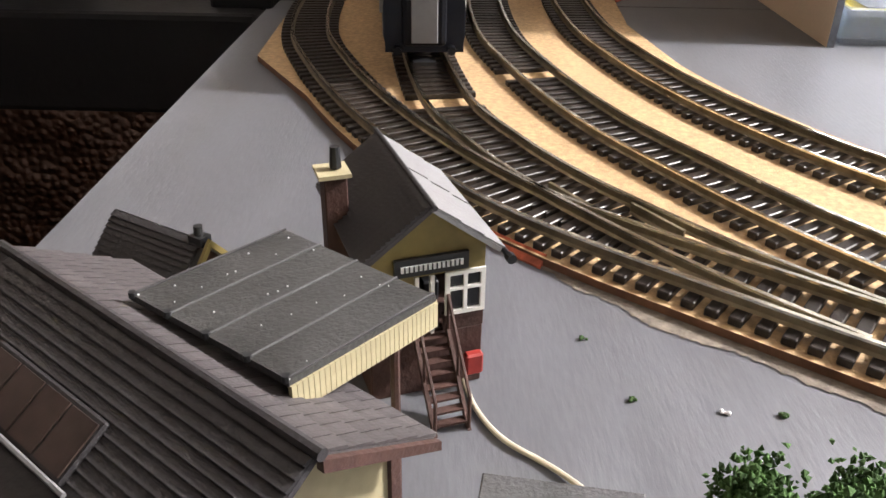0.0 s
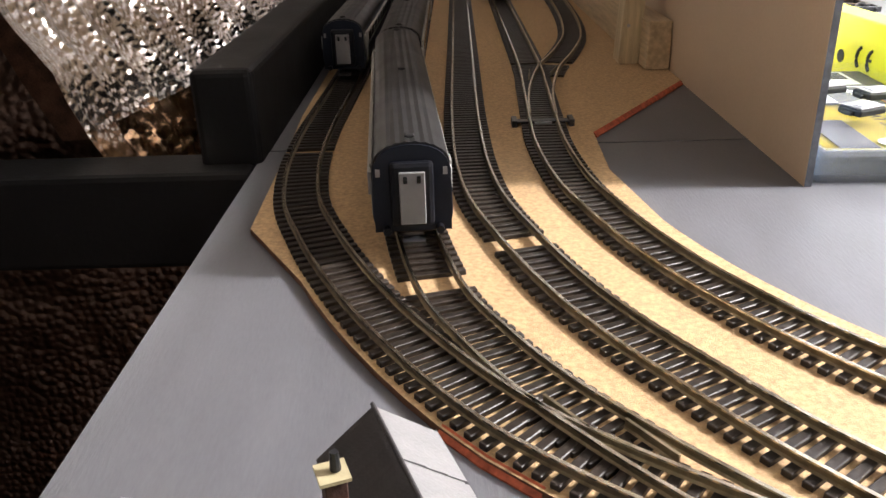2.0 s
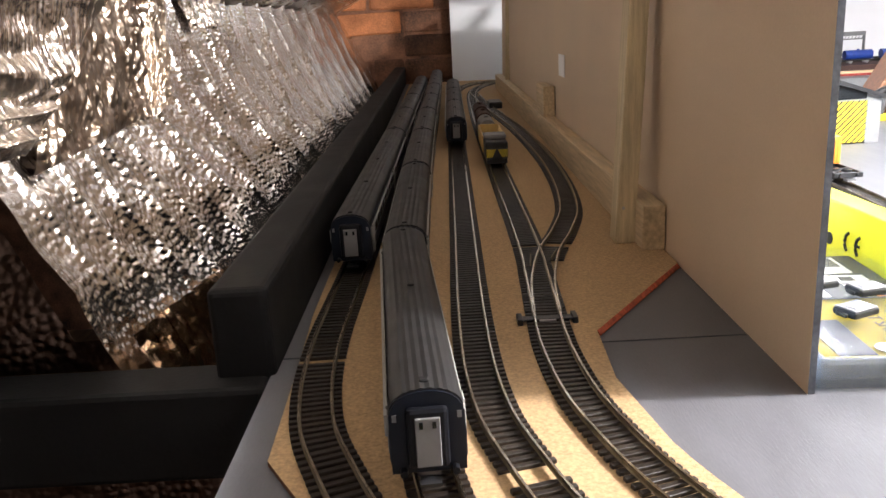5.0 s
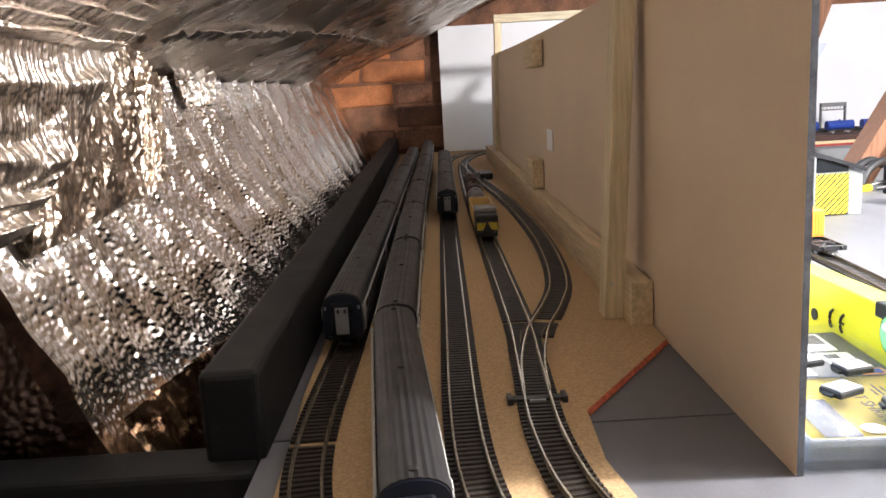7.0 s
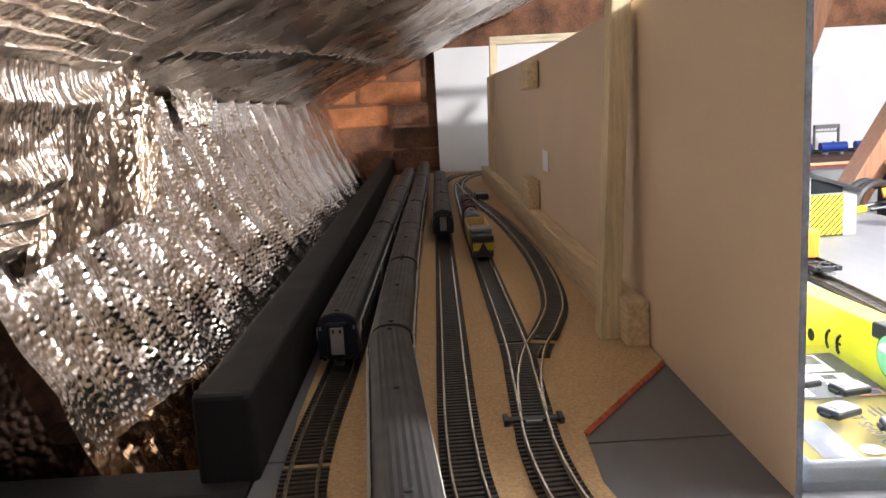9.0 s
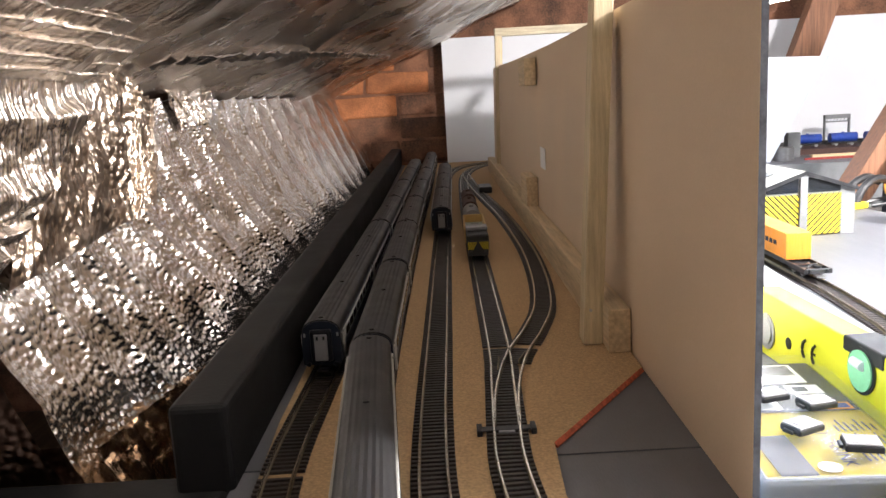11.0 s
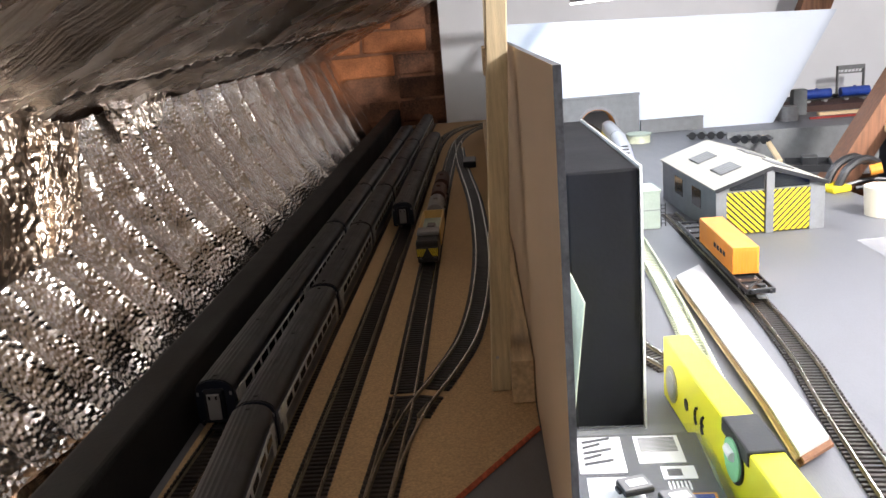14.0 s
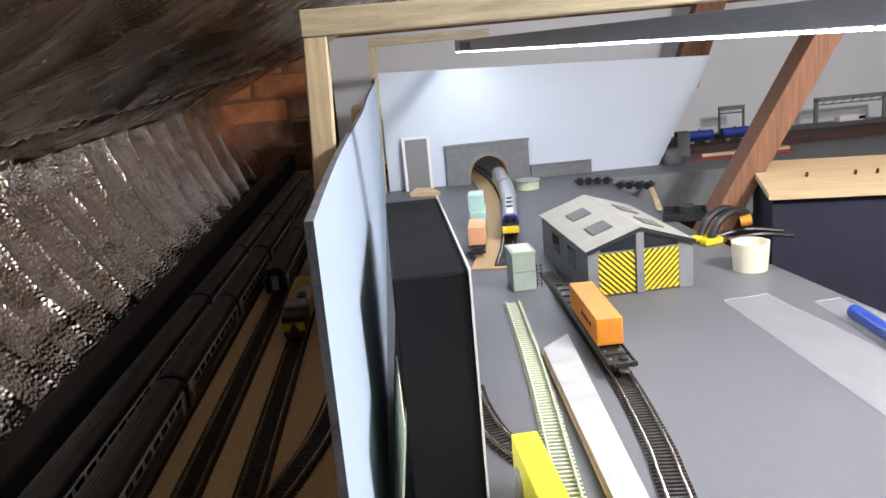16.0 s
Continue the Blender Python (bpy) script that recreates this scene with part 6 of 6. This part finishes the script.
def bush(m, seed, spread, height, clumps):
    ob = thing("model_tree", "model tree of green foam clumps on brown twigs", "tree", m, group="model trees")
    r = random.Random(seed)
    bm = rod((0, 0, 0), (0, 0, height * 0.55), 0.0012, r2=0.0008)
    tips = []
    for k in range(7):
        a = r.uniform(0, math.tau)
        tip = Vector((math.cos(a) * spread * r.uniform(0.4, 0.9), math.sin(a) * spread * r.uniform(0.4, 0.9), height * r.uniform(0.55, 0.9)))
        rod((0, 0, height * r.uniform(0.15, 0.5)), tip, 0.0008, bm=bm, r2=0.0004, n=6)
        tips.append(tip)
    part("trunk", bm, BARK, ob)
    verts, faces = [], []
    octa = ((1, 0, 0), (-1, 0, 0), (0, 1, 0), (0, -1, 0), (0, 0, 1), (0, 0, -1))
    for k in range(clumps):
        base = r.choice(tips)
        p = base + Vector((r.gauss(0, spread * 0.22), r.gauss(0, spread * 0.22), r.gauss(0, height * 0.13)))
        s, n = r.uniform(0.0004, 0.0009), len(verts)
        for o in octa:
            verts.append(p + Vector(o) * s * r.uniform(0.6, 1.3) + Vector((r.uniform(-1, 1), r.uniform(-1, 1), r.uniform(-1, 1))) * s * 0.4)
        for a in ((0, 2), (2, 1), (1, 3), (3, 0)):
            faces += [(n + a[0], n + a[1], n + 4), (n + a[1], n + a[0], n + 5)]
    me = bpy.data.meshes.new("crown")
    me.from_pydata([tuple(v) for v in verts], [], faces)
    bm = bmesh.new()
    bm.from_mesh(me)
    part("crown", bm, LEAF, ob, "ragged green foam foliage")
    return ob


bush(pose(0.050, 0.0905, 0), 2, 0.011, 0.021, 6000)
bush(pose(0.0665, 0.0975, 0), 5, 0.010, 0.020, 5000)
crumb = random.Random(8)
for x, y in ((0.0305, 0.1655), (0.0385, 0.1425), (0.0705, 0.1385), (0.058, 0.139)):
    bm = bmesh.new()
    for k in range(6):
        bmesh.ops.create_icosphere(bm, subdivisions=1, radius=crumb.uniform(0.0003, 0.0007), matrix=Matrix.Translation((crumb.uniform(-0.0008, 0.0008), crumb.uniform(-0.0006, 0.0006), 0.0005)))
    solid("foliage_crumb", bm, LEAF if x != 0.058 else PRINT_WHITE, "loose crumb of scatter material on the board", "crumb", group="crumbs on the board", m=Matrix.Translation((x, y, 0)))
